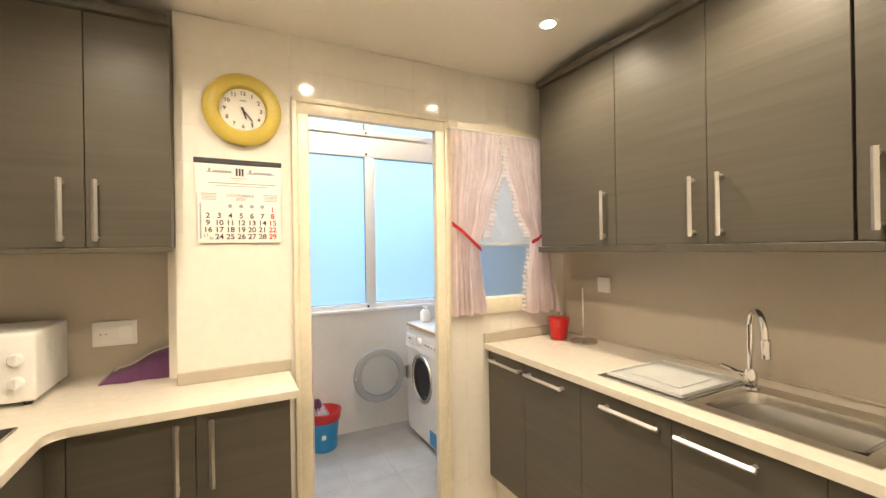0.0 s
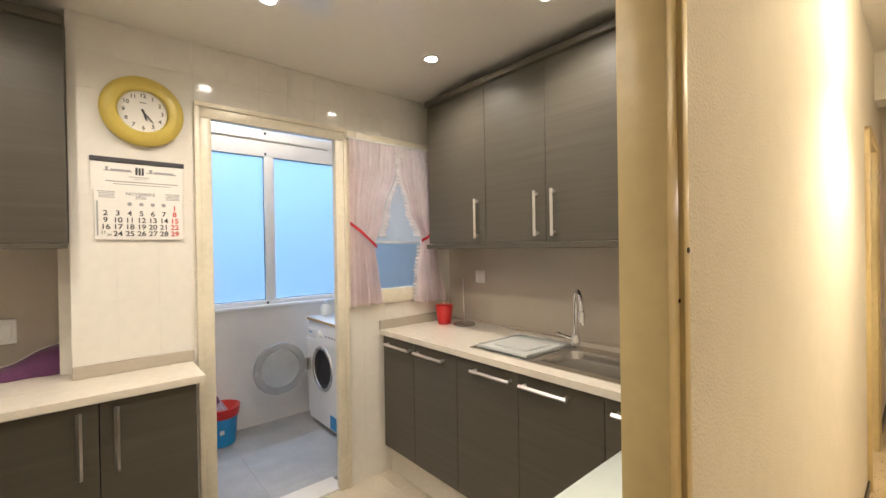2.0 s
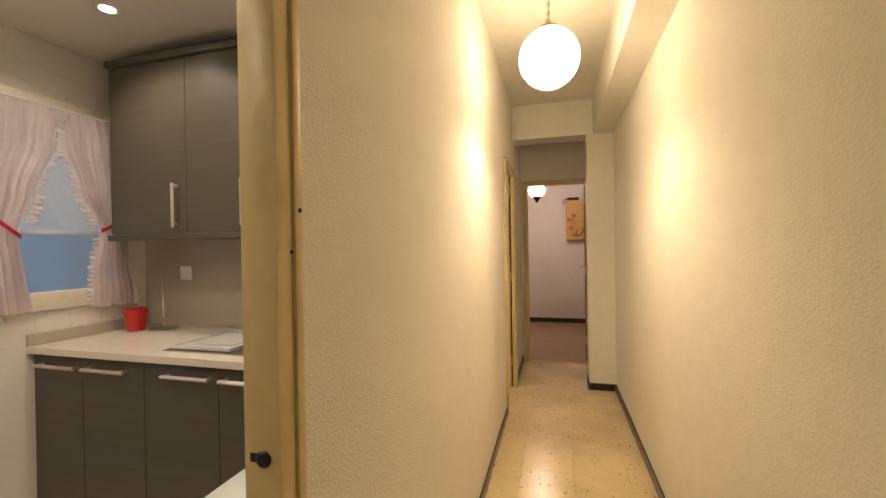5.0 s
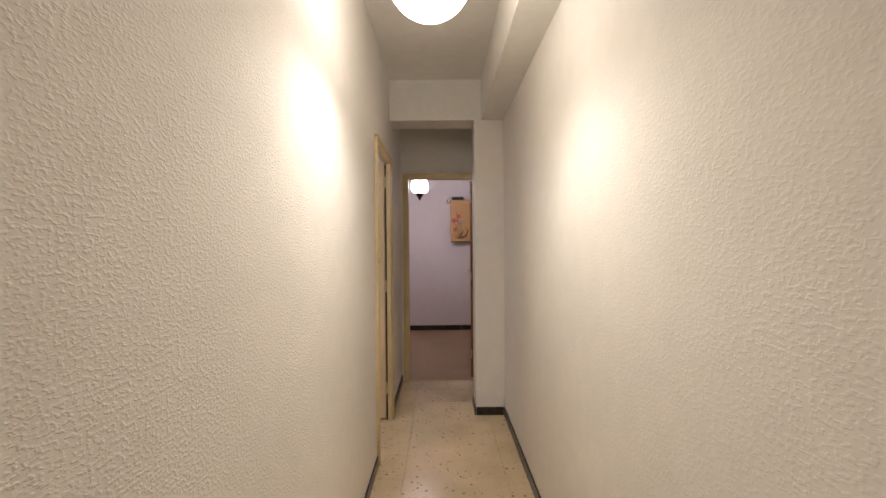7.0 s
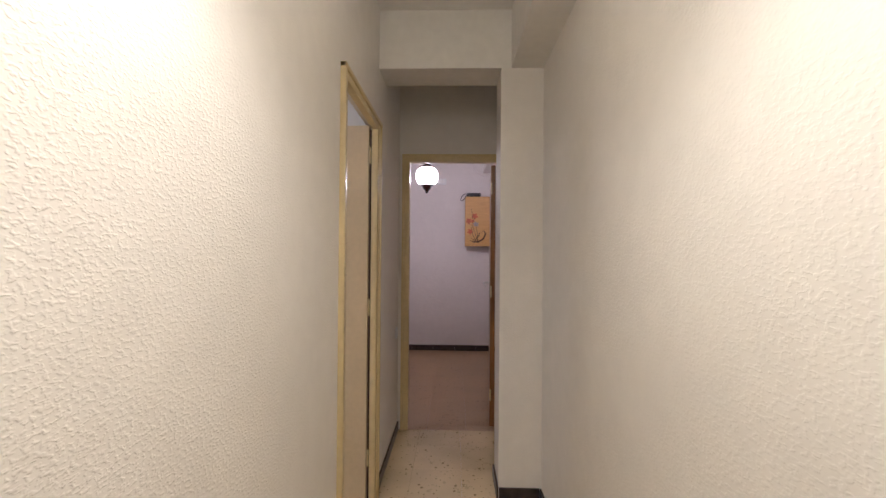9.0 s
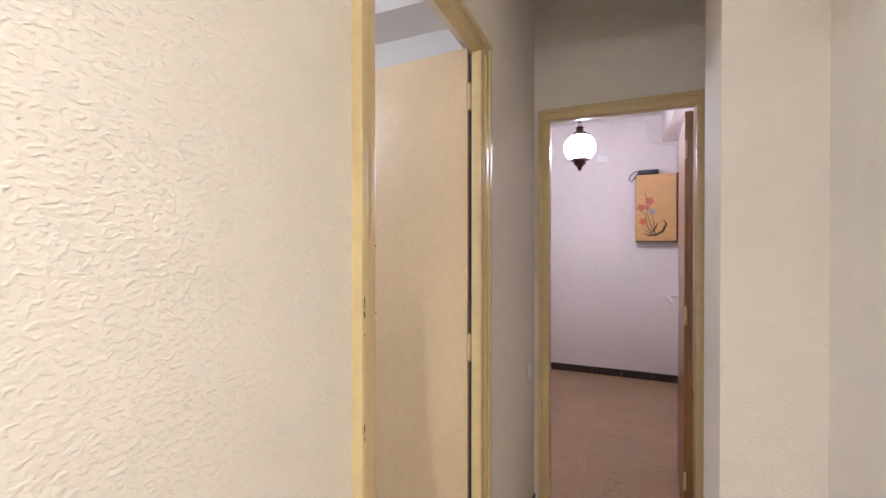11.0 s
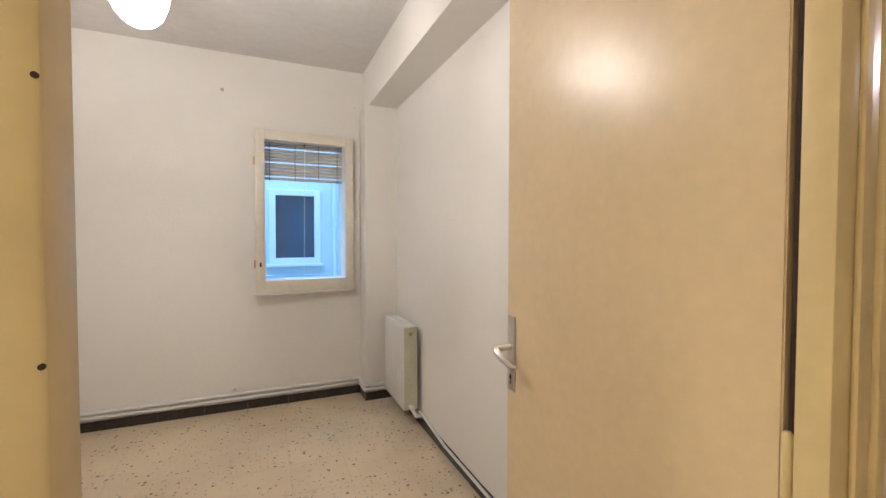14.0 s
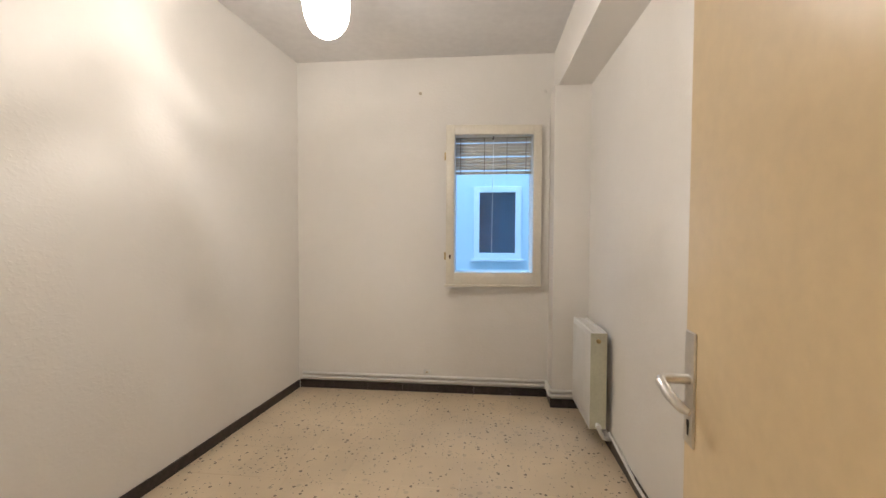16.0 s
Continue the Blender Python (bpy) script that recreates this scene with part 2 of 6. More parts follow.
# bare wood of the chips; also the hinge gap's shade as a colour
CHIP_AND_GAP = material("bare_wood_and_gap_shade", (0.035, 0.016, 0.008), rough=0.8, vary=0.3)
OPAL = material("lit_opal_glass", (1.0, 0.93, 0.80), rough=0.2, vary=0.0, emit=GLOBE, emit_colour=(1.0, 0.80, 0.50))


def patterned_glass(name, emit, emit_colour, scale, lets):
    """Lit pressed glass: milky swirls that glow, with clear streaks between them that let the bulb's light pass."""
    m = material(name, (1.0, 0.94, 0.86), rough=0.2, vary=0.0, emit=emit, emit_colour=emit_colour)
    N, L = m.node_tree.nodes, m.node_tree.links
    geo, swirl, step = N.new("ShaderNodeNewGeometry"), N.new("ShaderNodeTexNoise"), N.new("ShaderNodeMapRange")
    swirl.inputs["Scale"].default_value, swirl.inputs["Detail"].default_value, swirl.inputs["Distortion"].default_value = scale, 1.5, 1.6
    clear, mx = N.new("ShaderNodeBsdfTransparent"), N.new("ShaderNodeMixShader")
    L.new(geo.outputs["Position"], swirl.inputs["Vector"])
    L.new(swirl.outputs[0], step.inputs[0])
    step.interpolation_type = "SMOOTHSTEP"
    for i, v in enumerate((0.36, 0.66, *lets)):
        step.inputs[i + 1].default_value = v
    L.new(step.outputs[0], mx.inputs[0])
    L.new(N["Principled BSDF"].outputs[0], mx.inputs[1])
    L.new(clear.outputs[0], mx.inputs[2])
    L.new(mx.outputs[0], N["Material Output"].inputs["Surface"])
    return m


OPAL_HALL = patterned_glass("lit_hall_glass", HALL_LAMP, (1.0, 0.80, 0.66), 17.0, (0.56, 0.74))
OPAL_BED = patterned_glass("lit_bedroom_glass", BED_LAMP, (1.0, 0.84, 0.64), 13.0, (0.30, 0.80))
# glow of the bulb added out of view in the laundry
ADDED_BULB = material("added_bulb_glow", (1.0, 0.95, 0.85), rough=0.2, vary=0.0, emit=170, emit_colour=(1.0, 0.86, 0.68))
SPOT_GLOW = material("lit_spot_glass", (1.0, 0.95, 0.85), rough=0.2, vary=0.0, emit=44, emit_colour=(1.0, 0.85, 0.62))


def glass(name, colour, rough):
    m = bpy.data.materials.new(name)
    m.use_nodes = True
    b = m.node_tree.nodes["Principled BSDF"]
    b.inputs["Base Color"].default_value = (*colour, 1)
    b.inputs["Roughness"].default_value = rough
    b.inputs["Transmission Weight"].default_value = 1.0
    b.inputs["IOR"].default_value = 1.45
    return m


CLEAR = glass("clear_glass", (0.96, 0.98, 0.98), 0.0)
FROST = glass("frosted_glass", (0.88, 0.91, 0.98), 0.55)
BLUE_FROST = glass("blue_frosted_glass", (0.50, 0.66, 0.82), 0.35)
TINTED = glass("dim_glass", (0.75, 0.80, 0.85), 0.05)
FROST.node_tree.nodes["Principled BSDF"].inputs["Coat Weight"].default_value = 1.0
SMOKE = material("grey_clear_plastic", (0.42, 0.43, 0.44), rough=0.2, vary=0.05, transmission=0.35)


def cloth(name, colour, through_it):
    """Thin cotton that lets some light through, with a small check woven in."""
    m = material(name, colour, rough=0.9, vary=0.10, scale=9, fine=180)
    N, L = m.node_tree.nodes, m.node_tree.links
    b, out = N["Principled BSDF"], N["Material Output"]
    tr, mx = N.new("ShaderNodeBsdfTranslucent"), N.new("ShaderNodeMixShader")
    tr.inputs["Color"].default_value = (*colour, 1)
    mx.inputs[0].default_value = through_it
    L.new(b.outputs[0], mx.inputs[1])
    L.new(tr.outputs[0], mx.inputs[2])
    L.new(mx.outputs[0], out.inputs["Surface"])
    return m


PINK = cloth("pink_cotton", (0.86, 0.75, 0.76), 0.45)
LACE = cloth("white_eyelet", (0.86, 0.79, 0.79), 0.4)
RIBBON = material("red_ribbon", (0.42, 0.01, 0.02), rough=0.5, vary=0.1)

# ---- building helpers ----


def box(bm, x0, x1, y0, y1, z0, z1, bevel=0.0, seg=1):
    vs = [bm.verts.new((x, y, z)) for x in (x0, x1) for y in (y0, y1) for z in (z0, z1)]
    fs = [bm.faces.new([vs[i] for i in q]) for q in ((0, 1, 3, 2), (4, 6, 7, 5), (0, 4, 5, 1), (2, 3, 7, 6), (0, 2, 6, 4), (1, 5, 7, 3))]
    if bevel:
        es = list({e for f in fs for e in f.edges})
        bmesh.ops.bevel(bm, geom=es, offset=bevel, segments=seg, affect="EDGES", profile=0.5)
    return bm


def tube(bm, pts, r, seg=10, caps=True):
    """A round bar along pts; r is one radius or one for each point."""
    pts = [Vector(p) for p in pts]
    rs = r if isinstance(r, (list, tuple)) else [r] * len(pts)
    rings, up = [], None
    for i, p in enumerate(pts):
        d = (pts[min(i + 1, len(pts) - 1)] - pts[max(i - 1, 0)]).normalized()
        if up is None:
            up = d.orthogonal().normalized()
        up = (up - d * up.dot(d)).normalized()
        side = d.cross(up)
        rings.append([bm.verts.new(p + rs[i] * (math.cos(2 * math.pi * k / seg) * up + math.sin(2 * math.pi * k / seg) * side)) for k in range(seg)])
    for a, b in zip(rings, rings[1:]):
        for k in range(seg):
            bm.faces.new((a[k], a[(k + 1) % seg], b[(k + 1) % seg], b[k]))
    if caps:
        bm.faces.new(rings[0][::-1])
        bm.faces.new(rings[-1])
    return bm


def lathe(bm, profile, centre=(0, 0, 0), seg=32, axis="z", caps=True):
    """profile: (radius, height) pairs turned about an axis through centre."""
    c, rings = Vector(centre), []
    for r, h in profile:
        ring = []
        for k in range(seg):
            a = 2 * math.pi * k / seg
            u, v = r * math.cos(a), r * math.sin(a)
            ring.append(bm.verts.new(c + Vector({"z": (u, v, h), "y": (u, -h, v), "x": (-h, u, v)}[axis])))
        rings.append(ring)
    for a, b in zip(rings, rings[1:]):
        for k in range(seg):
            bm.faces.new((a[k], a[(k + 1) % seg], b[(k + 1) % seg], b[k]))
    for ring, r in ((rings[0], profile[0][0]), (rings[-1], profile[-1][0])):
        if caps and r > 1e-5:
            bm.faces.new(ring)
    bmesh.ops.remove_doubles(bm, verts=[v for ring in rings for v in ring], dist=1e-6)
    return bm


def prism(bm, poly, z0, z1, bevel=0.0):
    """A flat outline in x, y raised from z0 to z1."""
    lo, hi = [bm.verts.new((x, y, z0)) for x, y in poly], [bm.verts.new((x, y, z1)) for x, y in poly]
    fs = [bm.faces.new(lo[::-1]), bm.faces.new(hi)]
    n = len(poly)
    fs += [bm.faces.new((lo[i], lo[(i + 1) % n], hi[(i + 1) % n], hi[i])) for i in range(n)]
    if bevel:
        bmesh.ops.bevel(bm, geom=list({e for f in fs for e in f.edges}), offset=bevel, segments=2, affect="EDGES")
    return bm


def solid(xs, ys, zs, empty):
    """A block cut along xs, ys, zs with the cells that touch an empty box left out: walls with openings."""
    bm = bmesh.new()
    verts = {}

    def v(i, j, k):
        if (i, j, k) not in verts:
            verts[i, j, k] = bm.verts.new((xs[i], ys[j], zs[k]))
        return verts[i, j, k]

    def full(i, j, k):
        if not (0 <= i < len(xs) - 1 and 0 <= j < len(ys) - 1 and 0 <= k < len(zs) - 1):
            return False
        c = ((xs[i] + xs[i + 1]) / 2, (ys[j] + ys[j + 1]) / 2, (zs[k] + zs[k + 1]) / 2)
        return not any(all(e[2 * a] < c[a] < e[2 * a + 1] for a in range(3)) for e in empty)

    for i in range(len(xs) - 1):
        for j in range(len(ys) - 1):
            for k in range(len(zs) - 1):
                if not full(i, j, k):
                    continue
                for d, q in (((-1, 0, 0), ((0, 0, 0), (0, 0, 1), (0, 1, 1), (0, 1, 0))), ((1, 0, 0), ((1, 0, 0), (1, 1, 0), (1, 1, 1), (1, 0, 1))),
                             ((0, -1, 0), ((0, 0, 0), (1, 0, 0), (1, 0, 1), (0, 0, 1))), ((0, 1, 0), ((0, 1, 0), (0, 1, 1), (1, 1, 1), (1, 1, 0))),
                             ((0, 0, -1), ((0, 0, 0), (0, 1, 0), (1, 1, 0), (1, 0, 0))), ((0, 0, 1), ((0, 0, 1), (1, 0, 1), (1, 1, 1), (0, 1, 1)))):
                    if not full(i + d[0], j + d[1], k + d[2]):
                        bm.faces.new([v(i + a, j + b, k + c) for a, b, c in q])
    return bm


def wall(x0, x1, y0, y1, z0, z1, holes=()):
    """A wall block; holes: (x0, x1, y0, y1, z0, z1) boxes that go through it."""
    cuts = [sorted({lo, hi, *[h[2 * a + s] for h in holes for s in (0, 1) if lo < h[2 * a + s] < hi]})
            for a, (lo, hi) in enumerate(((x0, x1), (y0, y1), (z0, z1)))]
    return solid(*cuts, holes)


def mesh_of(name, bm, mat, smooth=True):
    me = bpy.data.meshes.new(name)
    bmesh.ops.recalc_face_normals(bm, faces=bm.faces)
    bm.to_mesh(me)
    bm.free()
    me.materials.append(mat)
    if smooth:
        for p in me.polygons:
            p.use_smooth = True
        me.set_sharp_from_angle(angle=radians(35))
    return me


def adopt(ob, parent):
    """Shapes are written in world metres; a thing's Empty at its base carries them."""
    if parent:
        ob.parent = parent
        if parent.type == "EMPTY":
            ob.matrix_parent_inverse = Matrix.Translation(-parent.location)


def part(name, bm, mat, parent=None, label=""):
    ob = new(name, mesh_of(name, bm, mat))
    adopt(ob, parent)
    return tagged(ob, label)


def piece(name, me, parent, at=(0, 0, 0)):
    ob = new(name, me)
    adopt(ob, parent)
    ob.location = at
    return ob


def thing(name, at, label, category, group="", kind=""):
    ob = new(name)
    ob.location = at
    ob.empty_display_size = 0.05
    return tagged(ob, label, category, group, kind)


def structure(name, bm, mat, label, category):
    return tagged(part(name, bm, mat), label, category, "", "structure")


def text_part(name, body, size, m, mat, parent, align="CENTER", depth=0.0004, label="", wide=1.0, bold=0.0):
    cu = bpy.data.curves.new(name, "FONT")
    cu.body, cu.size, cu.align_x, cu.align_y, cu.extrude, cu.offset = body, size, align, "CENTER", depth, bold
    tmp = new("tmp", cu)
    dg = bpy.context.evaluated_depsgraph_get()
    me = bpy.data.meshes.new_from_object(tmp.evaluated_get(dg))
    bpy.data.objects.remove(tmp)
    me.transform(m @ Matrix.Diagonal((wide, 1, 1, 1)))
    me.materials.clear()
    me.materials.append(mat)
    ob = new(name, me)
    adopt(ob, parent)
    return tagged(ob, label)

# ---- structure ----
K_Z, C_Z = 2.38, 2.675           # kitchen and corridor ceilings
BACK = 2.01                      # kitchen face of the wall to the laundry
KX = 2.13                        # kitchen wall behind the sink
RIGHT = -0.905                   # corridor wall across from the doors
BED_R, BED_Y = 4.58, 3.21

# wall between corridor and rooms, with the kitchen and bedroom doorways
structure("wall_corridor_doors", wall(-1.0, 5.06, 0.0, 0.06, -0.02, 2.80, [(-0.14, 0.735, -1, 1, -1, 2.055), (3.455, 4.205, -1, 1, -1, 2.03)]),
          WALL, "cream stippled corridor wall with two doorways", "wall")
structure("wall_corridor_side", wall(-1.0, 5.06, RIGHT - 0.12, RIGHT, -0.02, 2.80), SIDE_WALL, "long cream stippled corridor wall", "wall")
structure("wall_corridor_end", wall(-1.12, -1.0, RIGHT - 0.12, 2.5, -0.02, 2.80), WALL, "plain cream wall closing the corridor", "wall")
structure("ceiling_corridor", wall(-1.12, 5.06, RIGHT - 0.12, 0.06, C_Z, C_Z + 0.1), CEIL, "matt cream corridor ceiling", "ceiling")
structure("beam_corridor", wall(-1.0, 4.21, RIGHT, -0.729, 2.352, C_Z), CEIL, "boxed cream beam along the corridor ceiling", "beam")
structure("pilaster_corridor", wall(4.21, 4.45, RIGHT, -0.673, 0.0, 2.352), WALL, "cream pilaster carrying a lintel", "pilaster")
structure("lintel_corridor", wall(4.21, 4.45, RIGHT, 0.0, 2.352, C_Z), CEIL, "cream lintel across the corridor", "lintel")
structure("wall_hall_door", wall(5.06, 5.16, -2.0, 2.2, -0.02, 2.80, [(0, 9, -0.785, -0.03, -1, 2.07)]), WALL, "cream wall with the doorway to the entrance hall", "wall")

# kitchen
structure("wall_kitchen_back", wall(0.10, 2.155, BACK, BACK + 0.12, -0.02, 2.80, [(0.545, 1.31, 1, 3, -1, 2.10), (1.33, 1.96, 1, 3, 1.075, 2.08)]),
          GROUT, "tiled kitchen wall with a doorway and an inner window", "wall")
structure("wall_kitchen_niche", wall(-1.0, 0.10, 2.36, 2.48, -0.02, 2.80), K_WALL, "kitchen wall behind the wall cupboards", "wall")
structure("wall_kitchen_return", wall(0.06, 0.10, BACK + 0.12, 2.36, -0.02, 2.80), K_WALL, "short return of the kitchen wall", "wall")
structure("wall_kitchen_sink", wall(KX, KX + 0.025, 0.06, BACK, -0.02, 2.80), K_WALL, "kitchen wall behind the sink", "wall")
structure("ceiling_kitchen", wall(-1.0, KX, 0.06, 2.48, K_Z, K_Z + 0.1), K_CEIL, "glossy white lacquered kitchen ceiling", "ceiling")
structure("splashback_sink", wall(KX - 0.008, KX - 0.001, 0.06, BACK - 0.002, 0.90, 1.42), SPLASH, "smooth taupe splashback panel above the worktop", "splashback")
structure("splashback_niche", wall(-1.0, 0.058, 2.352, 2.359, 0.90, 1.44), SPLASH, "smooth taupe splashback panel in the niche", "splashback")

# laundry
structure("wall_laundry_window", wall(0.30, 2.185, 3.29, 3.45, -0.02, 2.80, [(0.70, 2.10, 3, 4, 0.955, 2.62)]), L_WALL, "white laundry wall below a wide window", "wall")
structure("wall_laundry_side", wall(0.30, 0.42, BACK + 0.12, 3.29, -0.02, 2.80), L_WALL, "white laundry side wall", "wall")
structure("wall_laundry_far", wall(2.12, 2.155, BACK + 0.12, 3.29, -0.02, 2.80), L_WALL, "white laundry side wall behind the washer", "wall")
structure("ceiling_laundry", wall(0.30, 2.155, BACK + 0.12, 3.45, 2.70, 2.80), L_WALL, "white laundry ceiling", "ceiling")
structure("threshold_laundry", wall(0.585, 1.27, BACK + 0.004, BACK + 0.15, -0.02, 0.012), K_WALL, "white sill across the laundry doorway", "threshold")

# bedroom: the wall by the bed side runs at a slight angle
bm = prism(bmesh.new(), [(2.165, 0.0645), (2.157, 0.0645), (2.157, 2.2), (2.19, 3.42), (2.305, 3.42), (2.305, 3.28), (2.165, 1.50)], -0.02, 2.80)
structure("wall_bedroom_side", bm, BED_PAINT, "off-white painted bedroom wall", "wall")
structure("wall_bedroom_window", wall(2.26, BED_R, BED_Y, BED_Y + 0.2, -0.02, 2.80, [(3.585, 4.195, 3, 4, 0.965, 2.05)]), BED_PAINT, "off-white bedroom wall with a small window", "wall")
structure("wall_bedroom_radiator", wall(BED_R, BED_R + 0.1, 0.06, BED_Y + 0.2, -0.02, 2.80), BED_PAINT, "off-white bedroom wall behind the door and radiator", "wall")
structure("wall_bedroom_inner", wall(2.157, BED_R, 0.0605, 0.064, -0.02, 2.80, [(3.455, 4.225, -1, 1, -1, 2.03)]), BED_PAINT, "off-white bedroom side of the corridor wall", "wall")
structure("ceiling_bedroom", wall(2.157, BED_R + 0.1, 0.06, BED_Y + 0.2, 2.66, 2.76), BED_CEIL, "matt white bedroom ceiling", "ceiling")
structure("beam_bedroom", wall(4.35, BED_R, 0.064, BED_Y, 2.345, 2.66), BED_PAINT, "boxed white beam over the radiator wall", "beam")
structure("pilaster_bedroom", wall(4.325, BED_R, 3.01, BED_Y, 0.0, 2.345), BED_PAINT, "white pilaster in the bedroom corner", "pilaster")

# entrance hall
HX = 7.58
HALL_PAINT = stipple_paint("hall_paint", (0.80, 0.74, 0.70), 30.0, 0.0014)
structure("wall_hall_end", wall(HX, HX + 0.12, -2.0, 2.2, -0.02, 2.80), HALL_PAINT, "pale entrance hall wall with soft ripples", "wall")
structure("wall_hall_near", wall(5.16, HX, -1.14, -1.02, -0.02, 2.80), HALL_PAINT, "pale entrance hall side wall", "wall")
structure("wall_hall_far", wall(5.16, HX, 1.9, 2.02, -0.02, 2.80), HALL_PAINT, "pale entrance hall side wall out of sight", "wall")
structure("ceiling_hall", wall(5.06, HX + 0.12, -2.0, 2.2, 2.70, 2.80), CEIL, "white entrance hall ceiling", "ceiling")
structure("beam_hall", wall(5.9, HX, -1.02, -0.80, 2.42, 2.70), HALL_PAINT, "boxed white beam at the hall ceiling", "beam")
structure("doorside_vestibule", wall(4.95, 5.06, RIGHT, -0.775, 0.0, C_Z), WALL, "short cream wall beside the hall door", "wall")


def tiled_floor(name, x0, x1, y0, y1, size, mat, label, off=(0.0, 0.0)):
    base = structure(name, wall(x0, x1, y0, y1, -0.03, -0.006), GROUT, label, "floor")
    full = {}
    nx, ny = math.ceil((x1 - x0) / size) + 1, math.ceil((y1 - y0) / size) + 1
    for i in range(-1, nx):
        for j in range(-1, ny):
            a0, b0 = max(x0, x0 + off[0] + i * size), max(y0, y0 + off[1] + j * size)
            a1, b1 = min(x1, x0 + off[0] + (i + 1) * size), min(y1, y0 + off[1] + (j + 1) * size)
            w, d = round(a1 - a0, 4), round(b1 - b0, 4)
            if w < 0.01 or d < 0.01:
                continue
            if (w, d) not in full:
                t = bmesh.new()
                g, c = 0.0004, 0.0006
                lo = [(g, g), (w - g, g), (w - g, d - g), (g, d - g)]
                hi = [(g + c, g + c), (w - g - c, g + c), (w - g - c, d - g - c), (g + c, d - g - c)]
                rings = [[t.verts.new((x, y, z)) for x, y in q] for q, z in ((lo, -0.006), (lo, -c), (hi, 0.0))]
                for r0, r1 in zip(rings, rings[1:]):
                    for k in range(4):
                        t.faces.new((r0[k], r0[(k + 1) % 4], r1[(k + 1) % 4], r1[k]))
                t.faces.new(rings[2])
                full[w, d] = mesh_of("floor_tile", t, mat, False)
            piece("floor_tile", full[w, d], base, (a0, b0, 0))
    return base


def skirting(name, runs, height, label, mat=None):
    """runs: (start, end, outward normal); short dark tiles set end to end."""
    first = None
    rnd = random.Random(5)
    for (ax, ay), (bx, by), (nx, ny) in runs:
        length = math.hypot(bx - ax, by - ay)
        ux, uy = (bx - ax) / length, (by - ay) / length
        n = max(1, round(length / 0.30))
        for k in range(n):
            s0, s1 = k * length / n + 0.0006, (k + 1) * length / n - 0.0006
            t, h = 0.010 + rnd.uniform(-0.0012, 0.0012), height + rnd.uniform(-0.002, 0.002)
            p = [(ax + ux * s + nx * o, ay + uy * s + ny * o) for s, o in ((s0, 0.0008), (s1, 0.0008), (s1, t), (s0, t))]
            b = prism(bmesh.new(), p, 0.0005, h)
            if first is None:
                first = tagged(part(name, b, mat or SKIRT), label, "baseboard", "", "structure")
            else:
                part("skirting_tile", b, mat or SKIRT, first)


# ---- door and window frames ----


def door_frame(name, axis, face, lo, hi, top, deep, width, mat, label, lip=0.015, strip=0.02, far_width=None):
    """Posts and head of a doorway. axis: the wall's run; face: the side that is seen first; deep: signed depth of the frame."""
    f = thing(name, (lo, face, 0) if axis == "x" else (face, lo, 0), label, "door frame", "", "structure")
    s = 1 if deep > 0 else -1
    fw = far_width or width
    a, b = face - s * lip, face + deep

    def bar(nm, u0, u1, z0, z1, d0, d1):
        t = bmesh.new()
        c = (u0, u1, min(d0, d1), max(d0, d1)) if axis == "x" else (min(d0, d1), max(d0, d1), u0, u1)
        box(t, *c, z0, z1, 0.003, 2)
        return part(nm, t, mat, f)

    for nm, u0, u1, e0, e1 in (("post", lo - width + strip, lo, lo - width, lo - width + strip), ("post", hi, hi + fw - strip, hi + fw - strip, hi + fw)):
        p = bar(nm, u0, u1, 0, top, a, b)
        bar("architrave", e0, e1, 0, top + width, a - s * 0.006, face + s * 0.012)
    bar("head", lo - width + strip, hi + fw - strip, top, top + width - strip, a, b)
    bar("architrave", lo - width, hi + fw, top + width - strip, top + width, a - s * 0.008, face + s * 0.010)
    return f


bed_frame = door_frame("door_frame", "x", 0.0, 3.50, 4.11, 1.99, 0.018, 0.052, CREAM, "cream gloss-painted door frame with chipped edges", far_width=0.10)
t = bmesh.new()
box(t, 4.142, 4.158, -0.0215, -0.0155, 0.0005, 1.985, 0.002)
part("moulding", t, CREAM, bed_frame)
kit_frame = door_frame("door_frame", "x", 0.0, -0.10, 0.70, 2.02, 0.060, 0.057, CREAM, "cream painted kitchen door frame with a lock hole", lip=0.004)
hall_frame = door_frame("door_frame", "y", 5.06, -0.735, -0.08, 2.02, 0.05, 0.056, CREAM, "cream painted door frame to the entrance hall")
wash_frame = door_frame("door_frame", "x", BACK, 0.61, 1.245, 2.035, 0.030, 0.072, K_FRAME, "ivory painted frame of the laundry doorway", strip=0.022)

# chips where the dark wood shows through the paint
rnd = random.Random(3)
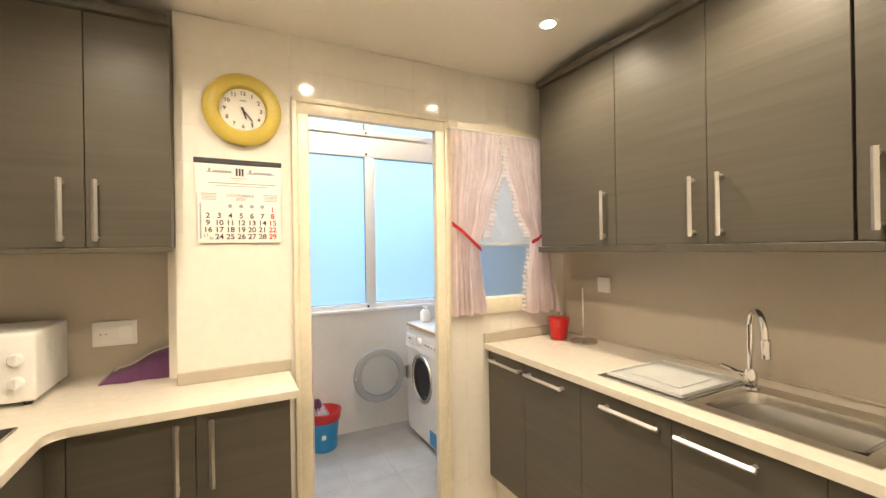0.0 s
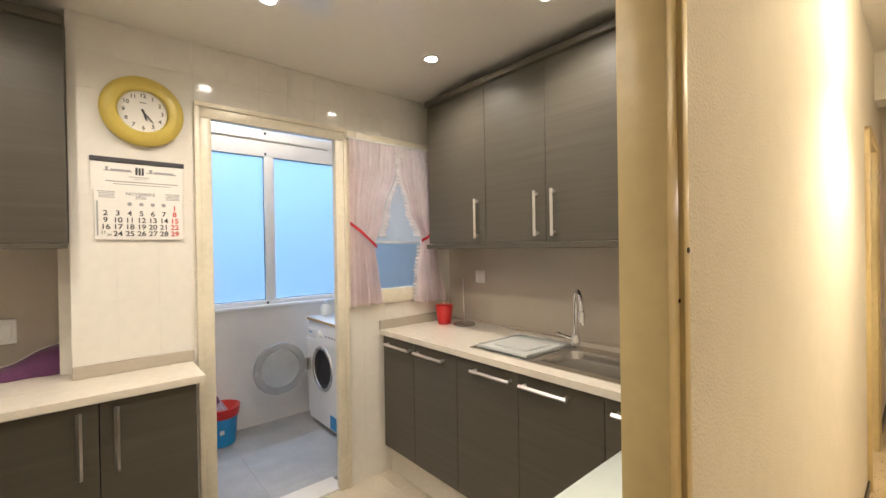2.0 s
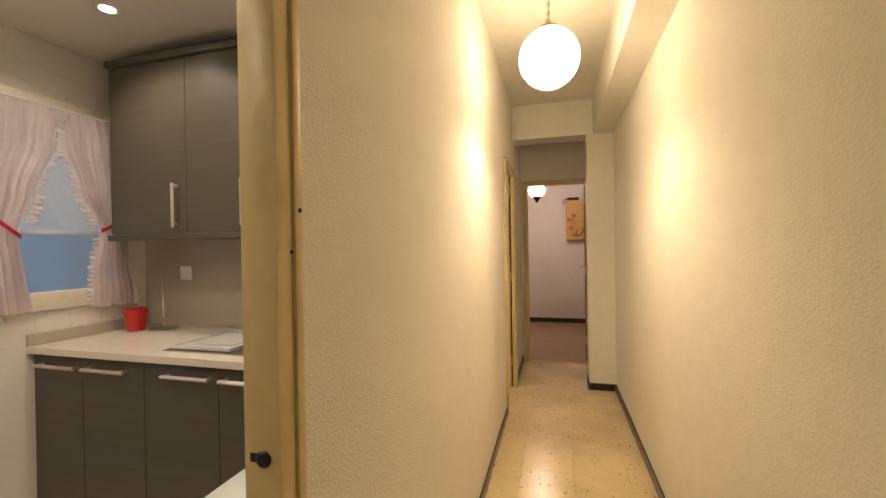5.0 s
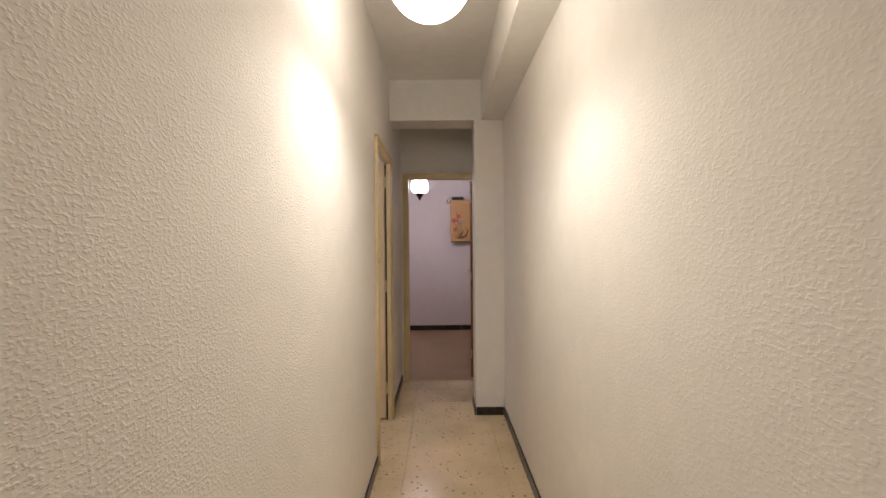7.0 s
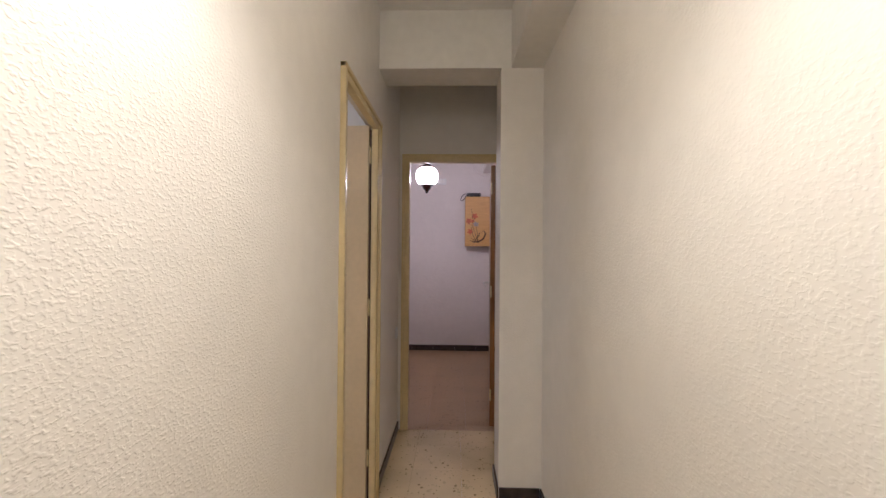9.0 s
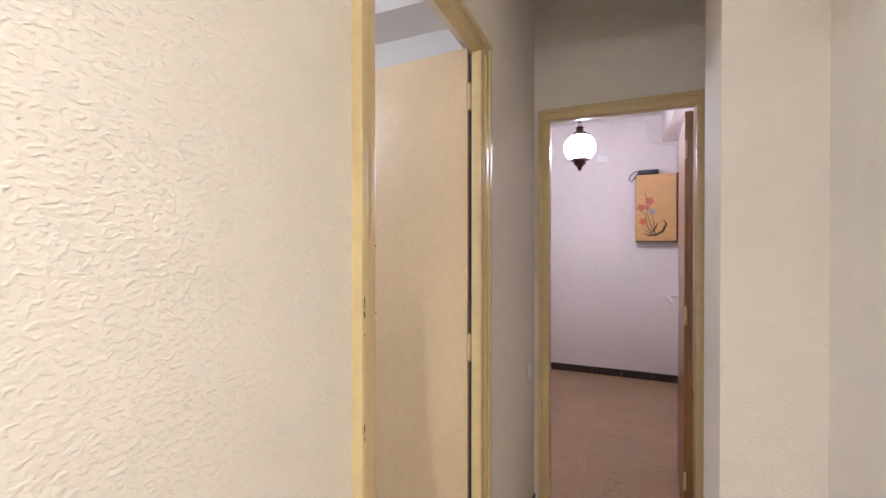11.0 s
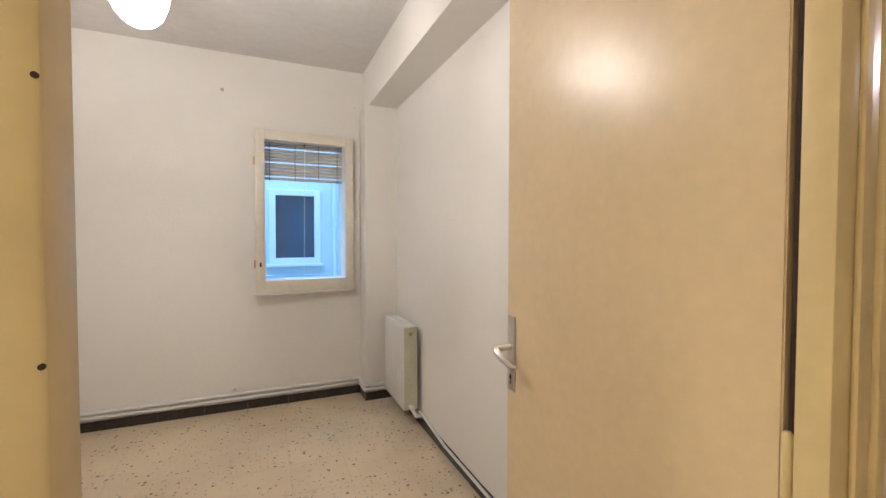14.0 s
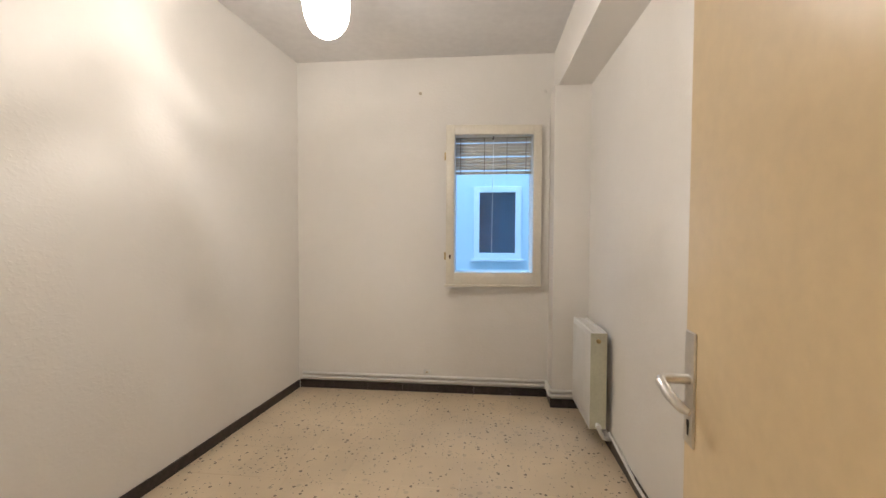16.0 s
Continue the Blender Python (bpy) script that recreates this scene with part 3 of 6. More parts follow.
for z0, z1, wide in ((1.262, 1.283, 0.0014), (1.247, 1.260, 0.0022), (1.2165, 1.2200, 0.0010), (1.050, 1.066, 0.0018), (1.036, 1.046, 0.0014)):
    n = max(4, round((z1 - z0) / 0.0016))
    left, right, mid = [], [], 3.4535
    for k in range(n + 1):
        z, taper = z0 + (z1 - z0) * k / n, 0.25 + 0.75 * max(0.0, math.sin(math.pi * k / n)) ** 0.4
        mid += rnd.uniform(-0.0007, 0.0007)
        left.append((mid - wide * taper * rnd.uniform(0.3, 1.0), z))
        right.append((mid + wide * taper * rnd.uniform(0.2, 1.0), z + rnd.uniform(-0.0003, 0.0003)))
    t = bmesh.new()
    rows = [[t.verts.new((x, y, zz)) for (x, zz), y in ((lf, -0.0206), (lf, -0.0216), (rt, -0.0216), (rt, -0.0206))] for lf, rt in zip(left, right)]
    for p, q in zip(rows, rows[1:]):
        for j in range(3):
            t.faces.new((p[j], p[j + 1], q[j + 1], q[j]))
    t.faces.new(rows[0])
    t.faces.new(rows[-1][::-1])
    part("paint_chip", t, CHIP_AND_GAP, bed_frame, "bare dark wood where paint has chipped off")
for x, z, r in ((0.748, 1.40, 0.008), (0.733, 1.335, 0.006)):
    t = bmesh.new()
    lathe(t, [(r * 0.5, 0), (r * 0.5, 0.001)], (x, -0.0102 if x > 0.74 else -0.0042, z), 10, "y")
    part("lock_hole", t, CHIP_AND_GAP, kit_frame)
for z in (1.370, 1.250):
    t = bmesh.new()
    lathe(t, [(0.0014, 0), (0.0014, 0.001)], (3.4980, -0.0151, z), 10, "y")
    part("nail_hole", t, CHIP_AND_GAP, bed_frame)
t = bmesh.new()
lathe(t, [(0.012, 0.0), (0.013, 0.003), (0.009, 0.006)], (0.6998, 0.024, 1.03), 16, "x")
part("latch_socket", t, BLACK, kit_frame, "black round latch socket")
t = bmesh.new()
box(t, 0.6975, 0.6995, 0.031, 0.048, 1.024, 1.038, 0.001)
part("strike_plate", t, CHIP_AND_GAP, kit_frame)


def hinge(parent, x, y, z):
    t = bmesh.new()
    tube(t, [(x, y, z - 0.045), (x, y, z - 0.04), (x, y, z + 0.04), (x, y, z + 0.045)], [0.003, 0.006, 0.006, 0.003], 10)
    return part("hinge", t, CREAM, parent)


def lever(parent, x, y, z, side, out=(-1, 0), mat=None):
    """A plate with a looped lever and a keyhole, on a leaf face at x that looks along out."""
    mat = mat or SATIN
    ox, oy = out
    px, py = -oy, ox
    t = bmesh.new()
    c = [(x + ox * d + px * w, y + oy * d + py * w) for w, d in ((-0.019, 0), (0.019, 0), (0.019, 0.004), (-0.019, 0.004))]
    prism(t, c, z - 0.112, z + 0.082, 0.0015)
    plate = part("handle_plate", t, mat, parent, "satin metal plate with a keyhole")
    t = bmesh.new()
    pts = [(0, 0.003, 0), (0, 0.042, 0.0), (side * 0.003, 0.048, -0.001), (side * 0.010, 0.051, -0.004), (side * 0.035, 0.047, -0.016), (side * 0.060, 0.036, -0.028), (side * 0.068, 0.028, -0.031)]
    tube(t, [(x + ox * d + px * w, y + oy * d + py * w, z + h) for w, d, h in pts], [0.0085, 0.008, 0.0085, 0.009, 0.0085, 0.0075, 0.005], 12)
    part("handle_lever", t, mat, plate)
    t = bmesh.new()
    c = Vector((x + ox * 0.0045, y + oy * 0.0045, z - 0.075))
    for w0, w1, z0, z1 in ((-0.004, 0.004, -0.006, 0.006), (-0.002, 0.002, -0.02, -0.006)):
        prism(t, [(c.x + px * w0, c.y + py * w0), (c.x + px * w1, c.y + py * w1), (c.x + px * w1 + ox * 0.0006, c.y + py * w1 + oy * 0.0006),
                  (c.x + px * w0 + ox * 0.0006, c.y + py * w0 + oy * 0.0006)], c.z + z0, c.z + z1)
    part("keyhole", t, BLACK, plate)


# bedroom door leaf, swung wide open into the room
door = thing("door_1", (4.205, 0.085, 0.01), "cream gloss flush door standing wide open", "door", "", "structure")
t = bmesh.new()
a = Vector((4.125, 0.036))
u = Vector((math.sin(radians(4.2)), math.cos(radians(4.2))))
nrm = Vector((-u.y, u.x))
prism(t, [tuple(p) for p in (a, a + u * 0.657, a + u * 0.657 - nrm * 0.035, a - nrm * 0.035)], 0.012, 2.012, 0.002)
q = a + u * 0.632
leaf = part("door_leaf", t, LEAF, door)
lever(door, q.x, q.y, 1.02, 1, (nrm.x, nrm.y))
for z in (0.25, 1.043, 1.85):
    hinge(door, 4.119, 0.027, z)

# strip behind the hinges, coloured dark for the shade in the narrow gap
t = bmesh.new()
box(t, 4.126, 4.2045, 0.0185, 0.030, 0.001, 1.99)
part("hinge_gap_shade", t, CHIP_AND_GAP, bed_frame, "dark strip standing for the shade of the hinge gap")

# brown door standing open in the hall
door = thing("door_2", (5.13, -0.70, 0.01), "varnished brown wooden door standing open in the hall", "door", "", "structure")
t = bmesh.new()
a = Vector((5.125, -0.699))
u = Vector((math.cos(radians(-4)), math.sin(radians(-4))))
nrm = Vector((-u.y, u.x))
c = [a, a + u * 0.62, a + u * 0.62 - nrm * 0.035, a - nrm * 0.035]
prism(t, [tuple(p) for p in c], 0.012, 2.01, 0.002)
part("door_leaf", t, BROWN_WOOD, door)
q = a + u * 0.56
lever(door, q.x, q.y, 1.07, 1, (nrm.x, nrm.y))
for z in (0.25, 1.04, 1.83):
    hinge(door, 5.119, -0.703, z)


# ---- laundry window ----
win = thing("window_1", (1.5, 3.36, 0.955), "white aluminium sliding window with frosted panes", "window", "", "structure")


def rail(x0, x1, z0, z1, y0=3.315, y1=3.375, name="window_frame"):
    t = bmesh.new()
    box(t, x0, x1, y0, y1, z0, z1, 0.004, 2)
    return part(name, t, ALU, win)


rail(0.70, 0.78, 0.955, 2.62)
rail(2.02, 2.10, 0.955, 2.62)
rail(0.78, 2.02, 0.955, 0.995)
rail(0.78, 2.02, 2.17, 2.385)
rail(0.78, 2.02, 2.56, 2.62)
rail(1.265, 1.34, 0.995, 2.17, 3.308, 3.37, "mullion")
rail(1.265, 1.34, 2.385, 2.56, 3.308, 3.37, "mullion")
t = bmesh.new()
box(t, 0.68, 2.115, 3.27, 3.315, 0.935, 0.958, 0.004, 2)
part("window_sill", t, ALU, win)
for x0, x1, z0, z1 in ((0.78, 1.265, 0.995, 2.17), (1.34, 2.02, 0.995, 2.17), (0.78, 1.265, 2.385, 2.56), (1.34, 2.02, 2.385, 2.56)):
    t = bmesh.new()
    box(t, x0 + 0.002, x1 - 0.002, 3.342, 3.348, z0 + 0.002, z1 - 0.002)
    pane = part("pane", t, FROST, win)
    pane.visible_shadow = False
    t = bmesh.new()
    for c in ((x0, x1, z0, z0 + 0.004), (x0, x1, z1 - 0.004, z1), (x0, x0 + 0.004, z0 + 0.004, z1 - 0.004), (x1 - 0.004, x1, z0 + 0.004, z1 - 0.004)):
        box(t, c[0], c[1], 3.336, 3.3415, c[2], c[3])
    part("gasket", t, BLACK, pane)
for x, z in ((1.272, 0.972), (1.272, 2.19), (1.272, 2.36)):
    t = bmesh.new()
    box(t, x - 0.008, x + 0.008, 3.300, 3.3065, z - 0.009, z + 0.009, 0.002)
    part("catch", t, BLACK, win)

# inner kitchen window behind the curtains
win = thing("window_2", (1.64, BACK + 0.05, 1.075), "ivory framed inner window between kitchen and laundry", "window", "", "structure")
for x0, x1, z0, z1 in ((1.315, 1.375, 1.06, 2.10), (1.92, 1.98, 1.06, 2.10), (1.375, 1.92, 1.06, 1.145), (1.375, 1.92, 2.03, 2.10)):
    t = bmesh.new()
    box(t, x0, x1, BACK - 0.022, BACK + 0.09, z0, z1, 0.004, 2)
    part("window_frame", t, K_FRAME, win)
for z0, z1, mat in ((1.1465, 1.435, BLUE_FROST), (1.4515, 2.0285, CLEAR)):
    t = bmesh.new()
    box(t, 1.3765, 1.9185, BACK + 0.052, BACK + 0.057, z0, z1)
    pane = part("pane", t, mat, win, "blue-grey frosted lower pane" if mat is BLUE_FROST else "")
    pane.visible_shadow = False
t = bmesh.new()
box(t, 1.3755, 1.9195, BACK + 0.046, BACK + 0.063, 1.4355, 1.451, 0.002)
part("glazing_bar", t, ALU, win)

# ---- light well outside ----
structure("light_well_far_wall", wall(-1.5, 6.7, 6.5, 6.7, -3.0, 7.0, [(3.70, 4.36, 6, 7, 0.93, 2.0)]), FACADE, "pale rendered wall across the light well", "facade")
structure("light_well_side_wall", wall(6.5, 6.7, 3.45, 6.5, -3.0, 7.0), FACADE, "pale rendered side of the light well", "facade")
structure("light_well_end_wall", wall(-1.5, -1.3, 3.45, 6.5, -3.0, 7.0), FACADE, "pale rendered end of the light well", "facade")
structure("light_well_near_wall", wall(-1.5, 6.7, 3.45, 3.50, -3.0, 7.0, [(0.70, 2.10, 3, 4, 0.955, 2.62), (3.585, 4.195, 3, 4, 0.965, 2.05)]), FACADE, "pale rendered wall of the flat's own side", "facade")
structure("light_well_floor", wall(-1.5, 6.7, 3.45, 6.7, -3.1, -3.0), FACADE, "pale floor of the light well", "ground")
win = thing("window_3", (4.03, 6.5, 0.93), "neighbour's white framed window across the light well", "window", "", "structure")
for x0, x1, z0, z1 in ((3.66, 3.75, 0.90, 2.03), (4.31, 4.40, 0.90, 2.03), (3.75, 4.31, 0.90, 0.99), (3.75, 4.31, 1.94, 2.03)):
    t = bmesh.new()
    box(t, x0, x1, 6.46, 6.56, z0, z1, 0.004)
    part("window_frame", t, ALU, win)
t = bmesh.new()
box(t, 3.62, 4.44, 6.42, 6.50, 0.86, 0.898, 0.004)
part("window_sill", t, ALU, win)
for x0, x1 in ((3.751, 4.309),):
    t = bmesh.new()
    box(t, x0, x1, 6.52, 6.526, 0.991, 1.939)
    part("pane", t, TINTED, win)
# plain board behind the pane; the room's darkness is in its colour
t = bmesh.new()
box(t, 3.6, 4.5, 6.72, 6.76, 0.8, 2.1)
part("room_shade_board", t, ROOM_SHADE, win)
t = bmesh.new()
tube(t, [(4.62, 6.46, -3), (4.62, 6.46, 7)], 0.035, 12)
tagged(part("drain_pipe", t, FACADE), "pale painted pipe down the light well wall", "pipe")
t = bmesh.new()
tube(t, [(2.5, 6.48, 0.72), (6.4, 6.48, 0.72)], 0.012, 8)
tagged(part("cable", t, FACADE), "thin cable along the light well wall", "cable")

# ---- kitchen: right side ----


def bar_handle(parent, p0, p1, out, mat=None):
    """A square bar pull on two feet; out: the vector from the door."""
    p0, p1, o = Vector(p0), Vector(p1), Vector(out)
    d = (p1 - p0).normalized()
    t = bmesh.new()
    for a, b in ((p0 + o, p1 + o), (p0 + d * 0.008, p0 + d * 0.008 + o), (p1 - d * 0.008, p1 - d * 0.008 + o)):
        e = (b - a).normalized()
        ax = e.orthogonal().normalized()
        bx = e.cross(ax)
        r = 0.0062
        q = [[t.verts.new(p + r * (s * ax + u * bx)) for s, u in ((1, 1), (-1, 1), (-1, -1), (1, -1))] for p in (a - e * 0.006 if a == p0 + o else a, b + e * 0.006 if b == p1 + o else b)]
        for k in range(4):
            t.faces.new((q[0][k], q[0][(k + 1) % 4], q[1][(k + 1) % 4], q[1][k]))
        t.faces.new(q[0][::-1])
        t.faces.new(q[1])
    return part("handle", t, mat or SATIN, parent, "satin metal bar handle")


def cupboard(name, x0, x1, y0, y1, z0, z1, face, doors, mat, label, group, kick=False):
    """A unit with a carcass and doors. face: 'x' when the doors look along -x, 'y' along -y.
    doors: (from, to, handle start, handle end) with handle ends as (along, z)."""
    c = thing(name, ((x0 + x1) / 2, (y0 + y1) / 2, 0 if kick else z0), label, "cabinet", group)
    t = bmesh.new()
    if face == "x":
        box(t, x0 + 0.020, x1, y0 + 0.0005, y1 - 0.0005, z0, z1, 0.001)
    else:
        box(t, x0 + 0.0005, x1 - 0.0005, y0 + 0.020, y1, z0, z1, 0.001)
    part("body", t, DARK_EDGE, c)
    for u0, u1, h0, h1 in doors:
        t = bmesh.new()
        if face == "x":
            box(t, x0, x0 + 0.019, u0 + 0.0015, u1 - 0.0015, z0 + 0.001, z1 - 0.001, 0.0012)
        else:
            box(t, u0 + 0.0015, u1 - 0.0015, y0, y0 + 0.019, z0 + 0.001, z1 - 0.001, 0.0012)
        d = part("door", t, mat, c)
        if h0:
            if face == "x":
                bar_handle(d, (x0, h0[0], h0[1]), (x0, h1[0], h1[1]), (-0.03, 0, 0))
            else:
                bar_handle(d, (h0[0], y0, h0[1]), (h1[0], y0, h1[1]), (0, -0.03, 0))
    if kick:
        t = bmesh.new()
        if face == "x":
            box(t, x0 + 0.045, x0 + 0.06, y0, y1, 0.001, z0 - 0.002)
        else:
            box(t, x0, x1, y0 + 0.045, y0 + 0.06, 0.001, z0 - 0.002)
        part("plinth", t, COUNTER, c, "pale plinth board")
    return c


B, U = "base units under the sink worktop", "wall units over the sink"
cupboard("base_cabinet", 1.555, KX - 0.01, 1.328, 2.004, 0.168, 0.868, "x", [(1.690, 2.004, (1.708, 0.815), (1.950, 0.815)), (1.328, 1.690, (1.417, 0.815), (1.652, 0.815))],
         DARK_Y, "dark grey-brown double-door base cabinet under a pale worktop", B, True)
cupboard("base_cabinet", 1.555, KX - 0.01, 0.936, 1.328, 0.168, 0.868, "x", [(0.936, 1.328, (0.968, 0.815), (1.197, 0.815))], DARK_Y, "dark grey-brown single-door base cabinet under the drainer", B, True)
cupboard("base_cabinet", 1.555, KX - 0.01, 0.541, 0.936, 0.168, 0.868, "x", [(0.541, 0.936, (0.685, 0.815), (0.903, 0.815))], DARK_Y, "dark grey-brown single-door base cabinet under the sink", B, True)
cupboard("base_cabinet", 1.555, KX - 0.01, 0.07, 0.541, 0.168, 0.868, "x", [(0.07, 0.541, (0.27, 0.815), (0.495, 0.815))], DARK_Y, "dark grey-brown base cabinet near the door wall", B, True)
cupboard("wall_cabinet", 1.80, KX - 0.0005, 1.343, 1.835, 1.425, 2.285, "x", [(1.343, 1.835, (1.400, 1.458), (1.400, 1.664))], DARK_Y, "dark grey-brown wall cabinet beside the curtained window", U)
cupboard("wall_cabinet", 1.80, KX - 0.0005, 0.952, 1.343, 1.425, 2.285, "x", [(0.952, 1.343, (1.0, 1.458), (1.0, 1.664))], DARK_Y, "dark grey-brown wall cabinet with a vertical bar handle", U)
cupboard("wall_cabinet", 1.80, KX - 0.0005, 0.565, 0.952, 1.425, 2.285, "x", [(0.565, 0.952, (0.903, 1.458), (0.903, 1.664))], DARK_Y, "dark grey-brown wall cabinet with a vertical bar handle", U)
cupboard("wall_cabinet", 1.80, KX - 0.0005, 0.062, 0.560, 1.425, 2.285, "x", [(0.062, 0.560, (0.514, 1.458), (0.514, 1.664))], DARK_Y, "dark grey-brown wall cabinet beside the door wall", U)
t = bmesh.new()
box(t, 1.781, KX - 0.0005, 0.062, 1.843, 2.286, 2.322, 0.006, 2)
box(t, 1.95, KX - 0.0005, 0.062, 1.80, 2.3225, 2.379)
tagged(part("cornice", t, DARK_EDGE), "dark cornice board on top of the wall units", "cornice")
t = bmesh.new()
box(t, 1.785, 1.815, 0.062, 1.845, 1.395, 1.424, 0.003)
box(t, 1.8155, KX - 0.009, 0.062, 1.845, 1.412, 1.424)
tagged(part("light_rail", t, DARK_EDGE), "dark light rail below the wall units", "rail")

# worktop with the sink cut-out
sx0, sx1, sy0, sy1 = 1.60, 2.005, 0.46, 1.28
t = wall(1.525, KX - 0.0085, 0.062, BACK - 0.006, 0.870, 0.900, [(sx0 + 0.012, sx1 - 0.012, sy0 + 0.012, sy1 - 0.012, 0, 2)])
tagged(part("worktop", t, COUNTER), "cream quartz worktop over the base cabinets", "worktop")
t = bmesh.new()
box(t, 1.525, KX - 0.0085, BACK - 0.020, BACK - 0.0055, 0.9005, 0.955, 0.002)
tagged(part("upstand", t, SPLASH), "taupe upstand strip behind the worktop", "upstand")
t = bmesh.new()
box(t, KX - 0.020, KX - 0.0085, 0.062, BACK - 0.021, 0.9005, 0.912, 0.003)
tagged(part("sealing_strip", t, SPLASH), "taupe sealing strip along the splashback", "trim")

sink = thing("sink", (1.80, 0.87, 0.90), "stainless steel sink with one bowl and a drainer", "sink")
t = wall(sx0, sx1, sy0, sy1, 0.9005, 0.9045, [(sx0 + 0.05, sx1 - 0.085, sy0 + 0.04, 0.885, 0, 2)])
part("rim", t, STEEL, sink)
bx0, bx1, by0, by1, bz = sx0 + 0.05, sx1 - 0.085, sy0 + 0.04, 0.885, 0.735
t = bmesh.new()
loops = []
for inset, z, r in ((0.0, 0.9046, 0.05), (0.003, 0.89, 0.052), (0.012, 0.76, 0.06), (0.03, bz + 0.006, 0.06), (0.06, bz, 0.05)):
    ring = []
    for cx, cy, a0 in ((bx1 - inset - r, by1 - inset - r, 0), (bx0 + inset + r, by1 - inset - r, 90), (bx0 + inset + r, by0 + inset + r, 180), (bx1 - inset - r, by0 + inset + r, 270)):
        for k in range(6):
            a = radians(a0 + 18 * k)
            ring.append(t.verts.new((cx + r * math.cos(a), cy + r * math.sin(a), z)))
    loops.append(ring)
for a, b in zip(loops, loops[1:]):
    for k in range(len(a)):
        t.faces.new((a[k], a[(k + 1) % len(a)], b[(k + 1) % len(a)], b[k]))
t.faces.new(loops[-1])
part("bowl", t, STEEL, sink)
t = bmesh.new()
lathe(t, [(0.0, 0.004), (0.03, 0.004), (0.036, 0.001)], ((bx0 + bx1) / 2, (by0 + by1) / 2, bz), 24)
part("drain", t, CHROME, sink)
t = bmesh.new()
for k in range(9):
    y = 0.93 + k * 0.036
    box(t, sx0 + 0.04, sx1 - 0.06, y, y + 0.012, 0.9045, 0.9075, 0.0012)
part("drainer", t, STEEL, sink)

TRAY = material("translucent_tray", (0.72, 0.74, 0.72), rough=0.35, vary=0.03, transmission=0.25)
tray = thing("dish_tray", (1.80, 1.09, 0.905), "translucent white plastic dish tray on the drainer", "tray")
t = bmesh.new()
for (x0, x1, y0, y1, z0, z1) in ((1.625, 1.975, 0.945, 1.255, 0.9080, 0.9115), (1.625, 1.630, 0.945, 1.255, 0.9115, 0.921), (1.970, 1.975, 0.945, 1.255, 0.9115, 0.921),
                                  (1.630, 1.970, 0.945, 0.950, 0.9115, 0.921), (1.630, 1.970, 1.250, 1.255, 0.9115, 0.921)):
    box(t, x0, x1, y0, y1, z0, z1, 0.0012)
part("basin", t, TRAY, tray)
t = bmesh.new()
box(t, 1.700, 1.90, 1.00, 1.20, 0.9117, 0.918, 0.003)
part("insert", t, TRAY, tray)

tap = thing("tap", (1.955, 0.90, 0.905), "chrome swan-neck kitchen tap", "tap")
t = bmesh.new()
lathe(t, [(0.030, 0.0), (0.030, 0.006), (0.022, 0.012), (0.021, 0.055), (0.016, 0.066), (0.0, 0.068)], (1.955, 0.90, 0.905), 24)
body = part("tap_body", t, CHROME, tap)
t = bmesh.new()
pts = [(1.955, 0.90, 0.96), (1.955, 0.90, 1.13)] + [(1.955 - 0.075 * (1 - math.cos(radians(a))) * 0.75, 0.90 - 0.075 * (1 - math.cos(radians(a))) * 0.66, 1.13 + 0.062 * math.sin(radians(a))) for a in range(20, 181, 20)]
pts.append((pts[-1][0] - 0.004, pts[-1][1] - 0.004, 1.075))
tube(t, pts, 0.0105, 14)
part("spout", t, CHROME, tap)
t = bmesh.new()
e = Vector(pts[-1])
tube(t, [e + Vector((0, 0, 0.035)), e + Vector((0, 0, 0.03)), e - Vector((0, 0, 0.028)), e - Vector((0, 0, 0.03))], [0.011, 0.0145, 0.0145, 0.011], 14)
part("nozzle", t, CHROME, tap)
t = bmesh.new()
tube(t, [(1.955, 0.915, 0.945), (1.945, 0.945, 0.955), (1.925, 0.985, 0.972)], [0.011, 0.008, 0.0065], 10)
part("lever", t, CHROME, tap)

pot = thing("pot", (1.94, 1.862, 0.90), "small red pot with a lid on the worktop", "pot")
t = bmesh.new()
lathe(t, [(0.0, 0.001), (0.038, 0.001), (0.043, 0.006), (0.058, 0.112), (0.061, 0.122), (0.056, 0.124), (0.038, 0.02), (0.0, 0.012)], (1.94, 1.862, 0.90), 32)
part("pot_body", t, RED, pot)
t = bmesh.new()
lathe(t, [(0.0545, 0.1215), (0.046, 0.129), (0.0, 0.133)], (1.94, 1.862, 0.90), 28)
lid = part("lid", t, RED, pot)
t = bmesh.new()
lathe(t, [(0.006, 0.131), (0.006, 0.145), (0.010, 0.150), (0.0, 0.156)], (1.94, 1.862, 0.90), 14)
part("knob", t, CHROME, lid)

hold = thing("paper_towel_holder", (2.0, 1.735, 0.90), "chrome paper towel stand without a roll", "towel holder")
t = bmesh.new()
lathe(t, [(0.0, 0.001), (0.072, 0.001), (0.072, 0.009), (0.066, 0.013), (0.0, 0.014)], (2.0, 1.735, 0.90), 36)
part("base_plate", t, STEEL, hold)
t = bmesh.new()
tube(t, [(2.0, 1.735, 0.913), (2.0, 1.735, 1.195), (2.0, 1.735, 1.20)], [0.006, 0.006, 0.003], 12)
part("rod", t, CHROME, hold)


def wall_switch(name, x0, x1, y0, y1, z0, z1, label, cat="switch"):
    s = thing(name, ((x0 + x1) / 2, (y0 + y1) / 2, z0), label, cat)
    t = bmesh.new()
    box(t, x0, x1, y0, y1, z0, z1, 0.003, 2)
    part("cover_plate", t, WHITE, s)
    return s


